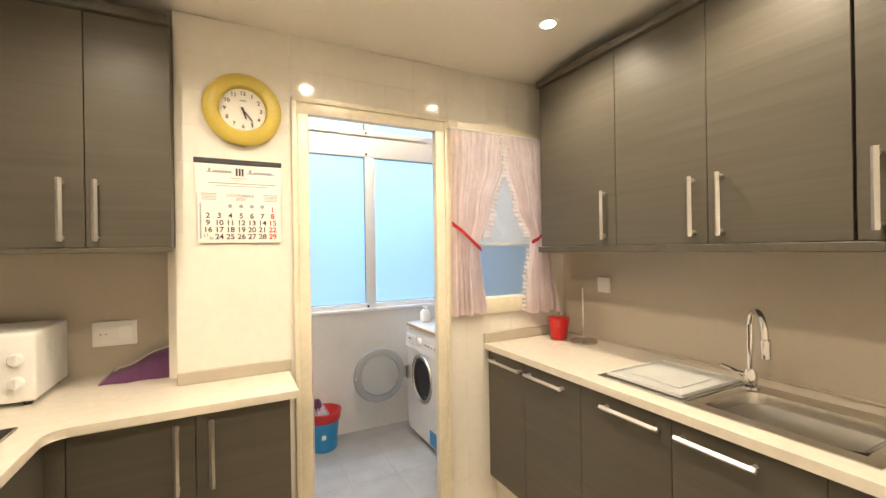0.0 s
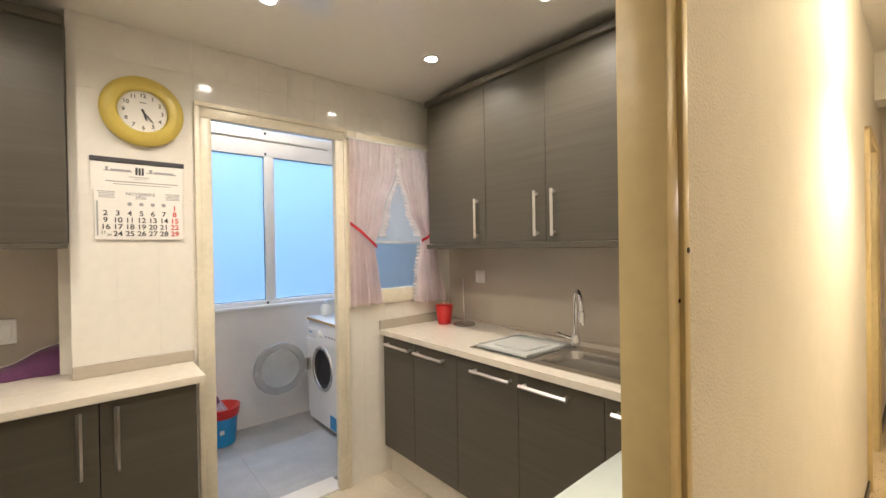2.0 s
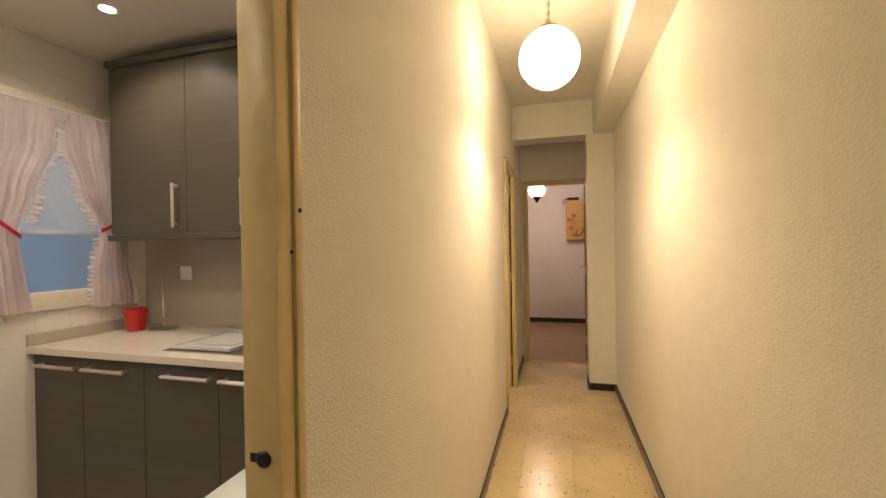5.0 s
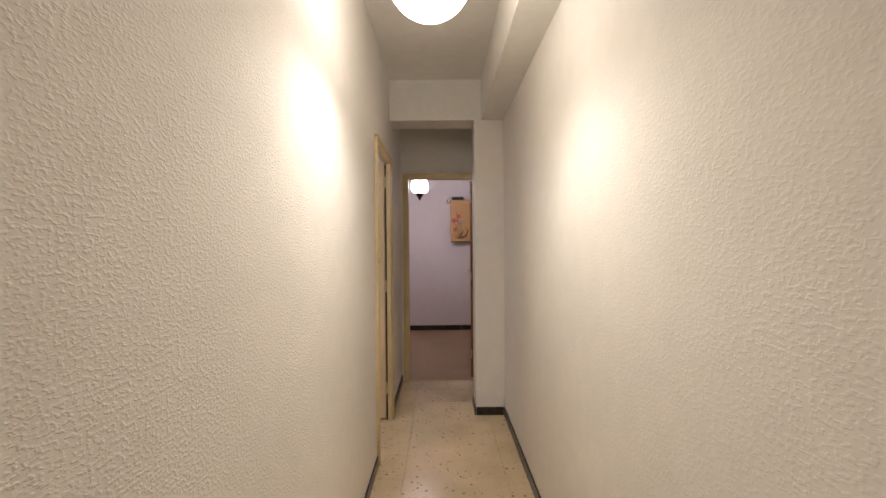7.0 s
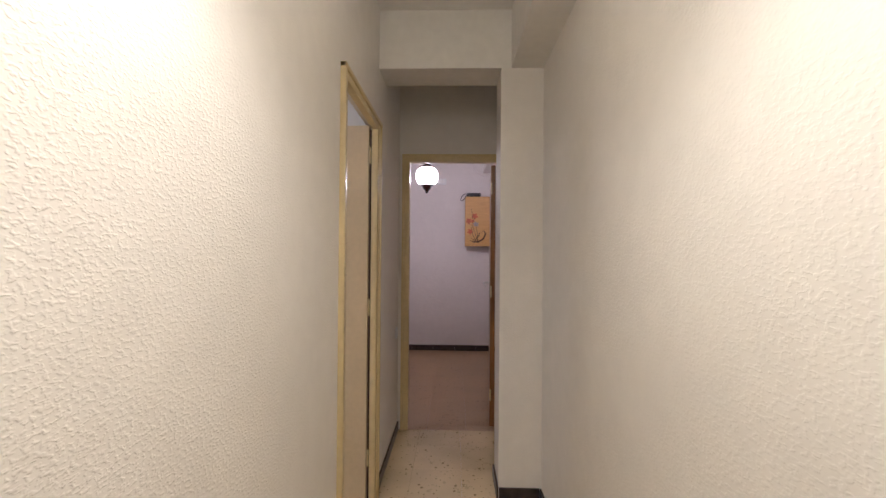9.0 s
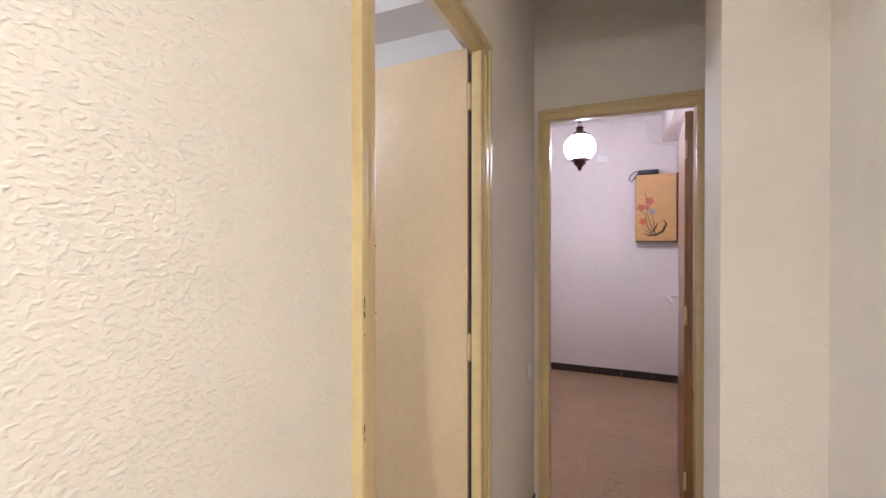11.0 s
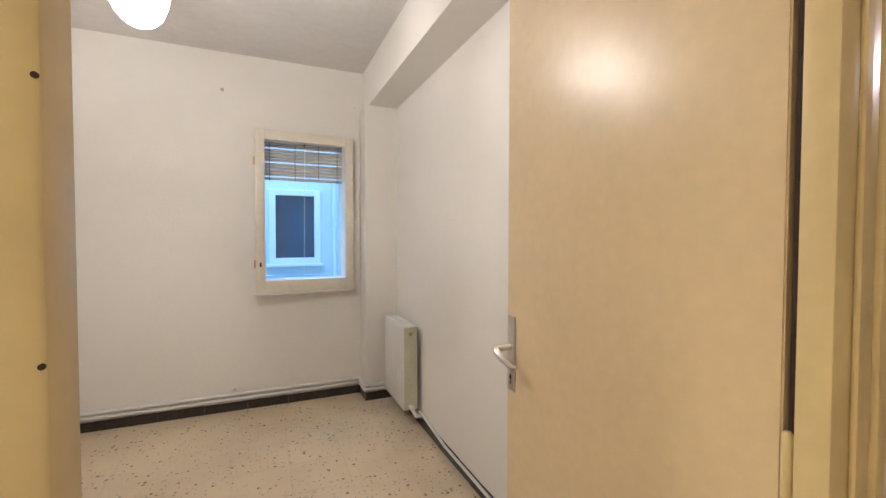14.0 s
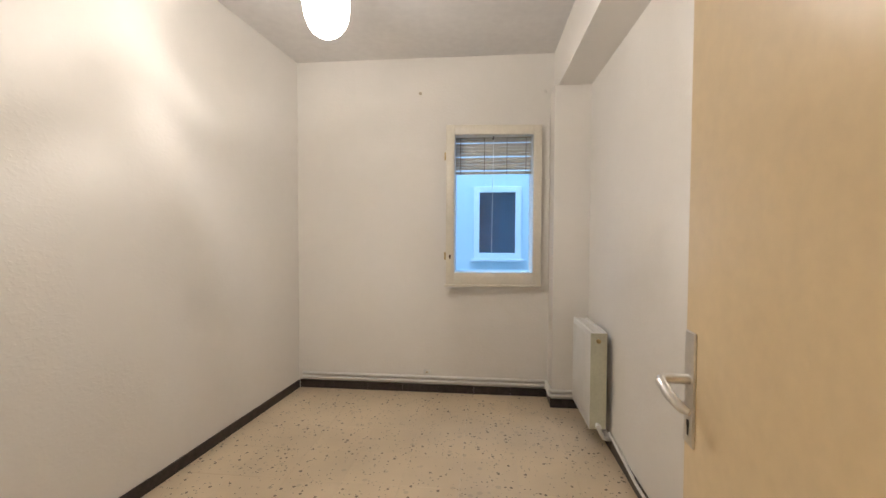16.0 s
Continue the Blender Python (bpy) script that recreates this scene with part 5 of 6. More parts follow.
inn = [t.verts.new((WX0 + 0.0115, y, z)) for y, z in ring]
for p, q in ((inn, a), (a, mid), (mid, b)):
    for k in range(n):
        t.faces.new((p[k], p[(k + 1) % n], q[(k + 1) % n], q[k]))
part("front_panel", t, ENAMEL, w)
t = bmesh.new()
lathe(t, [(0.176, 0.004), (0.172, 0.014), (0.150, 0.012), (0.140, -0.010)], (WX0 - 0.001, DY, DZ), 40, "x", False)
part("door_seal", t, STEEL, w, "grey metal ring of the porthole")
t = bmesh.new()
lathe(t, [(0.152, 0.008), (0.140, 0.006), (0.128, -0.006), (0.125, -0.0095), (0.0, -0.0095)], (WX0, DY, DZ), 40, "x", False)
part("drum", t, BLACK, w, "dark drum opening")
t = bmesh.new()
for (z0, z1, xa, xb) in ((0.668, 0.812, WX0 - 0.012, WX0 + 0.016),):
    v = [t.verts.new(p) for p in ((xa, WY0 + 0.003, z0), (xa, WY1 - 0.003, z0), (xb, WY1 - 0.003, z1), (xb, WY0 + 0.003, z1))]
    u_ = [t.verts.new(p) for p in ((WX0 + 0.03, WY0 + 0.003, z0), (WX0 + 0.03, WY1 - 0.003, z0), (WX0 + 0.03, WY1 - 0.003, z1), (WX0 + 0.03, WY0 + 0.003, z1))]
    t.faces.new(v)
    t.faces.new(u_[::-1])
    for k in range(4):
        t.faces.new((v[k], u_[k], u_[(k + 1) % 4], v[(k + 1) % 4]))
pan = part("control_panel", t, ENAMEL, w)
t = bmesh.new()
lathe(t, [(0.028, 0.0), (0.026, 0.018), (0.020, 0.022), (0.0, 0.022)], (WX0 - 0.001, 2.87, 0.74), 24, "x")
part("programme_dial", t, WHITE, pan)
for y in (2.62, 2.67, 2.72, 2.77):
    t = bmesh.new()
    lathe(t, [(0.009, 0.0), (0.008, 0.008), (0.0, 0.008)], (WX0 - 0.001, y, 0.735), 14, "x")
    part("button", t, FAINT_INK, pan)
t = bmesh.new()
box(t, WX0 - 0.010, WX0 - 0.002, 2.95, 3.11, 0.695, 0.765, 0.003)
part("detergent_drawer", t, ENAMEL, pan)
t = bmesh.new()
box(t, WX0 - 0.012, WX0 - 0.0100, 3.02, 3.07, 0.730, 0.742)
part("label_strip", t, BLUE, pan)
t = bmesh.new()
box(t, WX0 + 0.005, WX1, WY0 - 0.002, WY1 + 0.002, 0.8155, 0.848, 0.008, 2)
part("top_plate", t, ENAMEL, w)
t = bmesh.new()
for c in ((WX0, WX0 + 0.005, WY0, WY1 + 0.004), (WX0 + 0.005, WX1, WY1 + 0.0022, WY1 + 0.006)):
    box(t, *c, 0.826, 0.842)
part("edge_trim", t, PINE, w, "yellowish trim round the top")
for x, y in ((1.58, 2.58), (1.58, 3.09), (2.05, 2.58), (2.05, 3.09)):
    t = bmesh.new()
    lathe(t, [(0.02, 0.0), (0.02, 0.0195)], (x, y, 0.0005), 12)
    part("foot", t, BLACK, w)
# open porthole door, seen flat on
t = bmesh.new()
px, py = 1.285, 3.085
lathe(t, [(0.198, -0.004), (0.203, 0.004), (0.198, 0.016), (0.175, 0.024), (0.150, 0.022), (0.146, 0.010), (0.150, -0.004)], (px, py, DZ), 48, "y", False)
pd = part("porthole_door", t, SMOKE, w, "open round porthole door")
t = bmesh.new()
lathe(t, [(0.146, 0.012), (0.140, 0.030), (0.115, 0.062), (0.085, 0.072), (0.0, 0.076), (0.0, 0.070), (0.083, 0.066), (0.110, 0.056), (0.134, 0.026), (0.140, 0.010)], (px, py, DZ), 40, "y", False)
part("door_bowl", t, CLEAR, pd, "clear domed glass")
t = bmesh.new()
box(t, 1.482, 1.530, 3.055, 3.078, DZ - 0.05, DZ + 0.05, 0.004)
part("door_hinge", t, STEEL, pd)
t = bmesh.new()
box(t, 1.090, 1.104, 3.052, 3.062, DZ - 0.012, DZ + 0.012, 0.002)
part("door_hook", t, STEEL, pd)
t = bmesh.new()
box(t, WX0 - 0.0065, WX0 - 0.004, 2.60, 2.72, 0.05, 0.15)
part("energy_sticker", t, BLUE, w, "blue sticker on the front")

can = thing("detergent_bottle", (1.66, 3.06, 0.848), "small white plastic bottle on the washer", "bottle")
t = bmesh.new()
lathe(t, [(0.0, 0.001), (0.034, 0.001), (0.038, 0.006), (0.038, 0.075), (0.026, 0.092), (0.016, 0.095)], (1.66, 3.06, 0.848), 24)
part("bottle_body", t, WHITE, can)
t = bmesh.new()
lathe(t, [(0.018, 0.0955), (0.018, 0.118), (0.0, 0.120)], (1.66, 3.06, 0.848), 20)
part("cap", t, ENAMEL, can)

bk = thing("mop_bucket", (0.875, 3.13, 0.0), "blue plastic bucket with a red wringer rim", "bucket")
BX, BY = 0.872, 3.135
t = bmesh.new()
lathe(t, [(0.0, 0.001), (0.088, 0.001), (0.094, 0.008), (0.112, 0.222), (0.108, 0.222), (0.090, 0.012), (0.0, 0.008)], (BX, BY, 0.0005), 40)
part("bucket_body", t, BLUE, bk)
t = bmesh.new()
lathe(t, [(0.113, 0.205), (0.121, 0.215), (0.126, 0.258), (0.130, 0.274), (0.120, 0.276), (0.100, 0.245), (0.070, 0.225), (0.066, 0.20), (0.072, 0.20), (0.105, 0.223)], (BX, BY, 0.0005), 40, "z", False)
part("wringer", t, RED, bk, "red plastic wringer")
t = bmesh.new()
box(t, BX - 0.03, BX - 0.002, BY - 0.1075, BY - 0.1035, 0.10, 0.13)
part("sticker", t, WHITE, bk)
mop = thing("mop", (0.84, 3.13, 0.24), "floor mop with a red handle stub in the bucket", "mop")
t = bmesh.new()
tube(t, [(0.835, 3.13, 0.28), (0.79, 3.15, 0.40), (0.665, 3.20, 0.80)], [0.014, 0.011, 0.011], 12)
part("stick", t, RED, mop)
t = bmesh.new()
rnd = random.Random(8)
for k in range(26):
    a = 6.28 * k / 26
    r0 = rnd.uniform(0.04, 0.065)
    tube(t, [(0.84, 3.13, 0.31 + rnd.uniform(0, 0.03)), (0.84 + 0.6 * r0 * math.cos(a), 3.13 + 0.6 * r0 * math.sin(a), 0.30), (0.85 + r0 * math.cos(a), 3.13 + r0 * math.sin(a), 0.245), (0.855 + 0.9 * r0 * math.cos(a), 3.13 + 0.9 * r0 * math.sin(a), 0.225)], 0.007, 6)
part("mop_head", t, MOP, mop)
t = bmesh.new()
lathe(t, [(0.0, 0.0), (0.035, 0.002), (0.03, 0.045), (0.014, 0.075), (0.0, 0.076)], (0.832, 3.125, 0.285), 18)
part("mop_socket", t, PURPLE, mop)
# unseen bulb added above the door head to brighten the window frames
bulb = thing("added_laundry_bulb", (1.05, 2.62, 2.70), "added bulb, out of view, that brightens the laundry", "ceiling light")
t = bmesh.new()
lathe(t, [(0.05, -0.0005), (0.05, -0.02), (0.03, -0.03), (0.022, -0.06), (0.0, -0.06)], (1.05, 2.62, 2.70), 24)
part("holder", t, WHITE, bulb)
t = bmesh.new()
lathe(t, [(0.015, -0.061), (0.018, -0.075), (0.032, -0.10), (0.034, -0.118), (0.026, -0.138), (0.0, -0.147)], (1.05, 2.62, 2.70), 24)
part("glass_bulb", t, ADDED_BULB, bulb)
# a strip of the laundry doorway curtain gathered at the post
t = bmesh.new()
rows = []
for j in range(31):
    z = 2.00 - 1.92 * j / 30
    rows.append([t.verts.new((0.600 + 0.042 * i / 14 + 0.004 * math.sin(z * 3), BACK + 0.150 + 0.012 * math.sin(i * 1.4 + z) + 0.004 * math.sin(7 * z), z)) for i in range(15)])
for a, b in zip(rows, rows[1:]):
    for i in range(14):
        t.faces.new((a[i], a[i + 1], b[i + 1], b[i]))
dc = thing("door_curtain", (0.62, BACK + 0.15, 0.08), "pink curtain gathered at the laundry doorway", "curtain")
part("gathered_cloth", t, PINK, dc)
t = bmesh.new()
tube(t, [(0.585, BACK + 0.150, 2.01), (1.27, BACK + 0.150, 2.01)], 0.006, 8)
part("tension_rod", t, WHITE, dc)

# ---- corridor ----
GX, GY, GZ, GR = 2.31, -0.373, 2.264, 0.147
g = thing("globe_lamp", (GX, GY, C_Z), "lit white opal globe hanging on a brass chain", "pendant lamp")
t = bmesh.new()
lathe(t, [(0.0, -GR)] + [(GR * math.cos(radians(a)), GR * math.sin(radians(a))) for a in range(-80, 71, 10)] + [(0.045, GR * 0.955)], (GX, GY, GZ), 48)
part("globe", t, OPAL, g, "glowing opal glass globe")
t = bmesh.new()
lathe(t, [(0.050, 0.0), (0.052, 0.008), (0.048, 0.014), (0.014, 0.022), (0.012, 0.040), (0.0, 0.041)], (GX, GY, GZ + GR * 0.95), 28)
part("cap", t, BRASS, g)


def chain(parent, x, y, z0, z1, mat, link=0.026, r=0.0022, w=0.0075):
    n = max(1, round((z1 - z0) / (link * 0.78)))
    for k in range(n):
        zc = z0 + (k + 0.5) * (z1 - z0) / n
        t = bmesh.new()
        pts = []
        for a in range(0, 361, 45):
            u, v = w * math.cos(radians(a)), link * 0.5 * math.sin(radians(a))
            pts.append((x + (u if k % 2 else 0), y + (0 if k % 2 else u), zc + v))
        tube(t, pts, r, 6, False)
        part("chain_link", t, mat, parent)


chain(g, GX, GY, GZ + GR * 0.95 + 0.035, C_Z - 0.03, BRASS)
t = bmesh.new()
lathe(t, [(0.0, -0.03), (0.012, -0.03), (0.045, -0.010), (0.048, -0.0005)], (GX, GY, C_Z), 28)
part("ceiling_rose", t, BRASS, g)
t = bmesh.new()
tube(t, [(GX - 0.008, GY + 0.004, GZ + GR + 0.02), (GX - 0.040, GY + 0.01, GZ + GR + 0.030), (GX - 0.058, GY + 0.012, GZ + GR + 0.012), (GX - 0.040, GY + 0.008, GZ + GR + 0.004), (GX - 0.012, GY, GZ + GR + 0.045),
         (GX - 0.006, GY, C_Z - 0.03)], 0.0022, 6)
part("flex", t, BRASS, g)

s = wall_switch("wall_socket", 4.905, 4.975, -0.0105, -0.0005, 0.712, 0.788, "small white wall socket low beside the hall door", "socket")
t = bmesh.new()
lathe(t, [(0.021, 0.0005), (0.021, 0.003), (0.018, 0.003), (0.017, 0.0008), (0.0, 0.0008)], (4.94, -0.0105, 0.75), 24, "y")
part("outlet", t, WHITE, s)

# ---- entrance hall ----
LX, LY, LZ = 6.06, -0.14, 2.095
h = thing("hall_lantern", (LX, LY, 2.70), "lit globe lantern with dark turned wood ends on a chain", "pendant lamp")
t = bmesh.new()
lathe(t, [(0.055, -0.088), (0.085, -0.070), (0.106, -0.035), (0.113, 0.0), (0.106, 0.036), (0.085, 0.070), (0.055, 0.086)], (LX, LY, LZ), 40)
part("globe", t, OPAL_HALL, h, "glowing ribbed glass globe")
t = bmesh.new()
lathe(t, [(0.070, 0.083), (0.072, 0.092), (0.058, 0.098), (0.052, 0.106), (0.030, 0.120), (0.024, 0.140), (0.032, 0.146), (0.020, 0.156), (0.0, 0.160)], (LX, LY, LZ), 32)
part("top_cap", t, DARK_WOOD, h)
t = bmesh.new()
lathe(t, [(0.068, -0.084), (0.070, -0.094), (0.046, -0.100), (0.040, -0.112), (0.044, -0.120), (0.026, -0.134), (0.014, -0.150), (0.018, -0.158), (0.0, -0.174)], (LX, LY, LZ), 32)
part("bottom_finial", t, DARK_WOOD, h)
chain(h, LX, LY, LZ + 0.155, 2.67, DARK_WOOD, 0.04, 0.003, 0.011)
t = bmesh.new()
lathe(t, [(0.0, -0.03), (0.015, -0.03), (0.05, -0.012), (0.053, -0.0005)], (LX, LY, 2.70), 28)
part("ceiling_rose", t, DARK_WOOD, h)

mb = thing("meter_cupboard", (7.52, -0.755, 1.42), "varnished pine meter cupboard painted with orange flowers", "cupboard")
MX, MY0, MY1, MZ0, MZ1 = 7.45, -0.955, -0.556, 1.42, 2.085
t = bmesh.new()
box(t, MX + 0.02, HX - 0.001, MY0, MY1, MZ0, MZ1, 0.003)
part("body", t, BROWN_WOOD, mb)
t = bmesh.new()
box(t, MX, MX + 0.019, MY0 + 0.040, MY1 - 0.002, MZ0 + 0.002, MZ1 - 0.002, 0.003)
md = part("door", t, PINE, mb, "pine door with painted flowers")
t = bmesh.new()
for c in ((MY0 - 0.002, MY0 + 0.0385, MZ0 - 0.004, MZ1 + 0.004), (MY0 + 0.039, MY1, MZ0 - 0.006, MZ0 + 0.001)):
    box(t, MX - 0.002, MX + 0.03, *c, 0.001)
part("edge_trim", t, DARK_WOOD, mb)


def flat_blob(name, y, z, ry, rz, turn, mat, lobes=0, x=None):
    t = bmesh.new()
    n = 30
    ring = []
    for k in range(n):
        a = 2 * math.pi * k / n
        f = 1 + (0.28 * math.cos(lobes * a) if lobes else 0)
        u, v = ry * f * math.cos(a), rz * f * math.sin(a)
        c, s_ = math.cos(turn), math.sin(turn)
        ring.append((y + u * c - v * s_, z + u * s_ + v * c))
    xx = x or MX
    f0, f1 = [t.verts.new((xx - 0.0003, *p)) for p in ring], [t.verts.new((xx - 0.0014, *p)) for p in ring]
    t.faces.new(f1)
    for k in range(n):
        t.faces.new((f0[k], f0[(k + 1) % n], f1[(k + 1) % n], f1[k]))
    return part(name, t, mat, md)


def stalk(pts, r):
    t = bmesh.new()
    tube(t, [(MX - 0.001, y, z) for y, z in pts], r, 6)
    part("painted_stalk", t, STALK, md)


for y, z, s_ in ((-0.685, 1.82, 0.036), (-0.605, 1.755, 0.034), (-0.625, 1.615, 0.034), (-0.655, 1.755, 0.022)):
    flat_blob("painted_flower", y, z, s_, s_, 0.3 + y, PETAL, 5)
flat_blob("painted_flower", -0.70, 1.715, 0.034, 0.028, 0.2, GREY_PETAL, 5)
stalk([(-0.74, 1.47), (-0.70, 1.56), (-0.655, 1.70), (-0.685, 1.80)], [0.005, 0.004, 0.003, 0.002])
stalk([(-0.72, 1.47), (-0.665, 1.56), (-0.635, 1.70), (-0.605, 1.74)], [0.005, 0.004, 0.003, 0.002])
stalk([(-0.73, 1.48), (-0.72, 1.60), (-0.70, 1.70)], [0.005, 0.004, 0.002])
stalk([(-0.64, 1.92), (-0.65, 1.85), (-0.66, 1.76)], [0.001, 0.003, 0.002])
stalk([(-0.66, 1.49), (-0.73, 1.475), (-0.80, 1.52), (-0.83, 1.59), (-0.805, 1.63), (-0.78, 1.60)], [0.003, 0.009, 0.012, 0.010, 0.006, 0.002])
stalk([(-0.62, 1.50), (-0.68, 1.472), (-0.76, 1.50)], [0.002, 0.008, 0.003])
stalk([(-0.63, 1.53), (-0.69, 1.50), (-0.74, 1.56), (-0.755, 1.61)], [0.002, 0.006, 0.008, 0.002])
# black strapped case on top
bagb = thing("strapped_case", (7.5, -0.66, MZ1), "small black case with a wrist strap on the cupboard", "case")
t = bmesh.new()
box(t, 7.452, 7.55, -0.765, -0.575, MZ1 + 0.0005, MZ1 + 0.048, 0.014, 3)
part("case_body", t, BLACK, bagb)
t = bmesh.new()
tube(t, [(7.455, -0.60, MZ1 + 0.03), (7.445, -0.545, MZ1 + 0.03), (7.44, -0.505, MZ1 - 0.01), (7.445, -0.495, MZ1 - 0.05), (7.445, -0.515, MZ1 - 0.065), (7.44, -0.54, MZ1 - 0.04), (7.448, -0.57, MZ1 + 0.012)], 0.005, 8)
part("strap", t, BLACK, bagb)
t = bmesh.new()
tube(t, [(HX - 0.008, 1.6, 2.668), (HX - 0.008, -0.62, 2.668), (HX - 0.008, -0.66, 2.64), (HX - 0.008, -0.68, 2.45), (HX - 0.008, -0.80, 2.385), (HX - 0.008, -0.90, 2.385), (HX - 0.008, -0.925, 2.36), (HX - 0.008, -0.925, 2.09)], 0.008, 8)
tagged(part("cable_conduit", t, HALL_PAINT), "painted cable conduit on the hall wall", "conduit")
s = wall_switch("junction_box", HX - 0.022, HX - 0.0005, -0.30, -0.18, 2.26, 2.34, "small white junction box on the hall wall", "junction box")
t = bmesh.new()
box(t, HX - 0.024, HX - 0.0222, -0.285, -0.195, 2.275, 2.325, 0.0006)
part("cover", t, PAPER, s)

# ---- bedroom ----
win = thing("window_4", (3.89, BED_Y, 0.97), "small cream-framed casement window standing slightly ajar", "window", "", "structure")
turn = Matrix.Translation((4.255, BED_Y - 0.012, 0)) @ Matrix.Rotation(radians(4.0), 4, "Z") @ Matrix.Translation((-4.255, -(BED_Y - 0.012), 0))
W_FRAME = material("window_cream_paint", (0.76, 0.71, 0.60), rough=0.32, vary=0.04, scale=4, fine=40, bump=0.0004, bump_scale=50)


def sash_part(name, c, mat, bev=0.003, parent=None, label=""):
    t = bmesh.new()
    box(t, *c, bev, 2) if bev else box(t, *c)
    bmesh.ops.transform(t, matrix=turn, verts=t.verts)
    return part(name, t, mat, parent or win, label)


ya, yb = BED_Y - 0.050, BED_Y - 0.012
sash_part("stile", (3.525, 3.590, ya, yb, 0.885, 2.108), W_FRAME)
sash_part("stile", (4.192, 4.255, ya, yb, 0.885, 2.108), W_FRAME)
sash_part("bottom_rail", (3.590, 4.192, ya, yb, 0.885, 0.978), W_FRAME)
sash_part("top_rail", (3.590, 4.192, ya, yb, 2.035, 2.108), W_FRAME)
sash_part("weather_bar", (3.515, 4.262, ya - 0.012, yb - 0.004, 0.868, 0.8845), W_FRAME)
pane = sash_part("pane", (3.591, 4.191, ya + 0.018, ya + 0.022, 0.979, 2.034), CLEAR, 0)
pane.visible_shadow = False
for z in (1.87, 1.105):
    sash_part("catch", (3.512, 3.5245, ya + 0.005, ya + 0.015, z - 0.03, z + 0.03), BRASS, 0.002)
sash_part("latch_pin", (3.550, 3.562, ya - 0.014, ya - 0.0005, 1.085, 1.115), CHIP_AND_GAP, 0.002)
for c in ((3.555, 3.584, 0.94, 2.075), (4.196, 4.225, 0.94, 2.075), (3.584, 4.196, 0.94, 0.964), (3.584, 4.196, 2.051, 2.075)):
    t = bmesh.new()
    box(t, c[0], c[1], BED_Y - 0.009, BED_Y + 0.0, c[2], c[3], 0.002)
    part("window_frame", t, W_FRAME, win)
blind = thing("slat_blind", (3.89, BED_Y + 0.12, 1.74), "half-raised beige slatted blind outside the window", "blind")
rnd = random.Random(11)
z = 1.755
k = 0
while z < 2.045:
    gap = 0.0125 if z < 1.80 else (0.010 if k % 3 else 0.016)
    t = bmesh.new()
    box(t, 3.588, 4.192, BED_Y + 0.085 + rnd.uniform(-0.002, 0.002), BED_Y + 0.095, z, z + 0.0235, 0.003, 2)
    part("slat", t, SLAT, blind)
    z += 0.0235 + (0.002 if k % 4 else 0.011)
    k += 1
t = bmesh.new()
tube(t, [(3.892, BED_Y + 0.055, 2.048), (3.892, BED_Y + 0.050, 2.0), (3.885, BED_Y + 0.048, 1.4), (3.880, BED_Y + 0.048, 1.0)], 0.0024, 6)
cord = part("pull_cord", t, PAPER, blind, "white pull cord")
t = bmesh.new()
tube(t, [(3.892, BED_Y + 0.058, 2.048), (3.892, BED_Y + 0.046, 2.035), (3.888, BED_Y + 0.040, 2.022)], 0.006, 8)
part("cord_hook", t, CHIP_AND_GAP, cord)
for x in (3.63, 3.82, 4.0, 4.15):
    t = bmesh.new()
    tube(t, [(x, BED_Y + 0.081, 1.75), (x, BED_Y + 0.081, 2.048)], 0.0022, 6)
    part("cord", t, STALK, blind)

r = thing("radiator", (4.51, 2.62, 0.10), "white panel radiator hung on the bedroom wall", "radiator")
RY0, RY1, RZ0, RZ1 = 2.41, 2.87, 0.125, 0.70
for x0, x1 in ((4.445, 4.457), (4.525, 4.537)):
    t = bmesh.new()
    box(t, x0, x1, RY0, RY1, RZ0, RZ1, 0.003, 2)
    pl = part("panel", t, RAD_WHITE, r)
    if x0 < 4.5:
        n = 13
        for k in range(n):
            yy = RY0 + 0.02 + (RY1 - RY0 - 0.04) * (k + 0.5) / n
            t = bmesh.new()
            box(t, x0 - 0.004, x0 + 0.0005, yy - 0.009, yy + 0.009, RZ0 + 0.03, RZ1 - 0.03, 0.0025, 2)
            part("rib", t, RAD_WHITE, pl)
for y0, y1 in ((RY0 - 0.004, RY0 + 0.001), (RY1 - 0.001, RY1 + 0.004)):
    t = bmesh.new()
    box(t, 4.447, 4.540, y0, y1, RZ0 + 0.004, RZ1 - 0.006, 0.001)
    part("side_plate", t, RAD_SIDE, r)
t = bmesh.new()
box(t, 4.459, 4.523, RY0 + 0.002, RY1 - 0.002, RZ1 - 0.014, RZ1 - 0.006)
for k in range(14):
    yy = RY0 + 0.03 + k * 0.03
    box(t, 4.466, 4.516, yy, yy + 0.012, RZ1 - 0.0058, RZ1 - 0.002)
part("grille", t, RAD_WHITE, r)
t = bmesh.new()
lathe(t, [(0.013, 0.0), (0.013, 0.012), (0.008, 0.016), (0.006, 0.024), (0.0, 0.024)], (4.49, RY0 - 0.004, RZ1 - 0.05), 16, "y")
part("bleed_valve", t, BRASS, r)
t = bmesh.new()
lathe(t, [(0.012, 0.0), (0.012, 0.02), (0.016, 0.022), (0.016, 0.04), (0.0, 0.042)], (4.49, RY0 - 0.004, RZ0 + 0.03), 16, "y")
part("valve", t, RAD_WHITE, r)
for z in (0.25, 0.60):
    t = bmesh.new()
    box(t, 4.540, BED_R - 0.0005, 2.55, 2.58, z - 0.02, z + 0.02)
    part("bracket", t, RAD_SIDE, r)
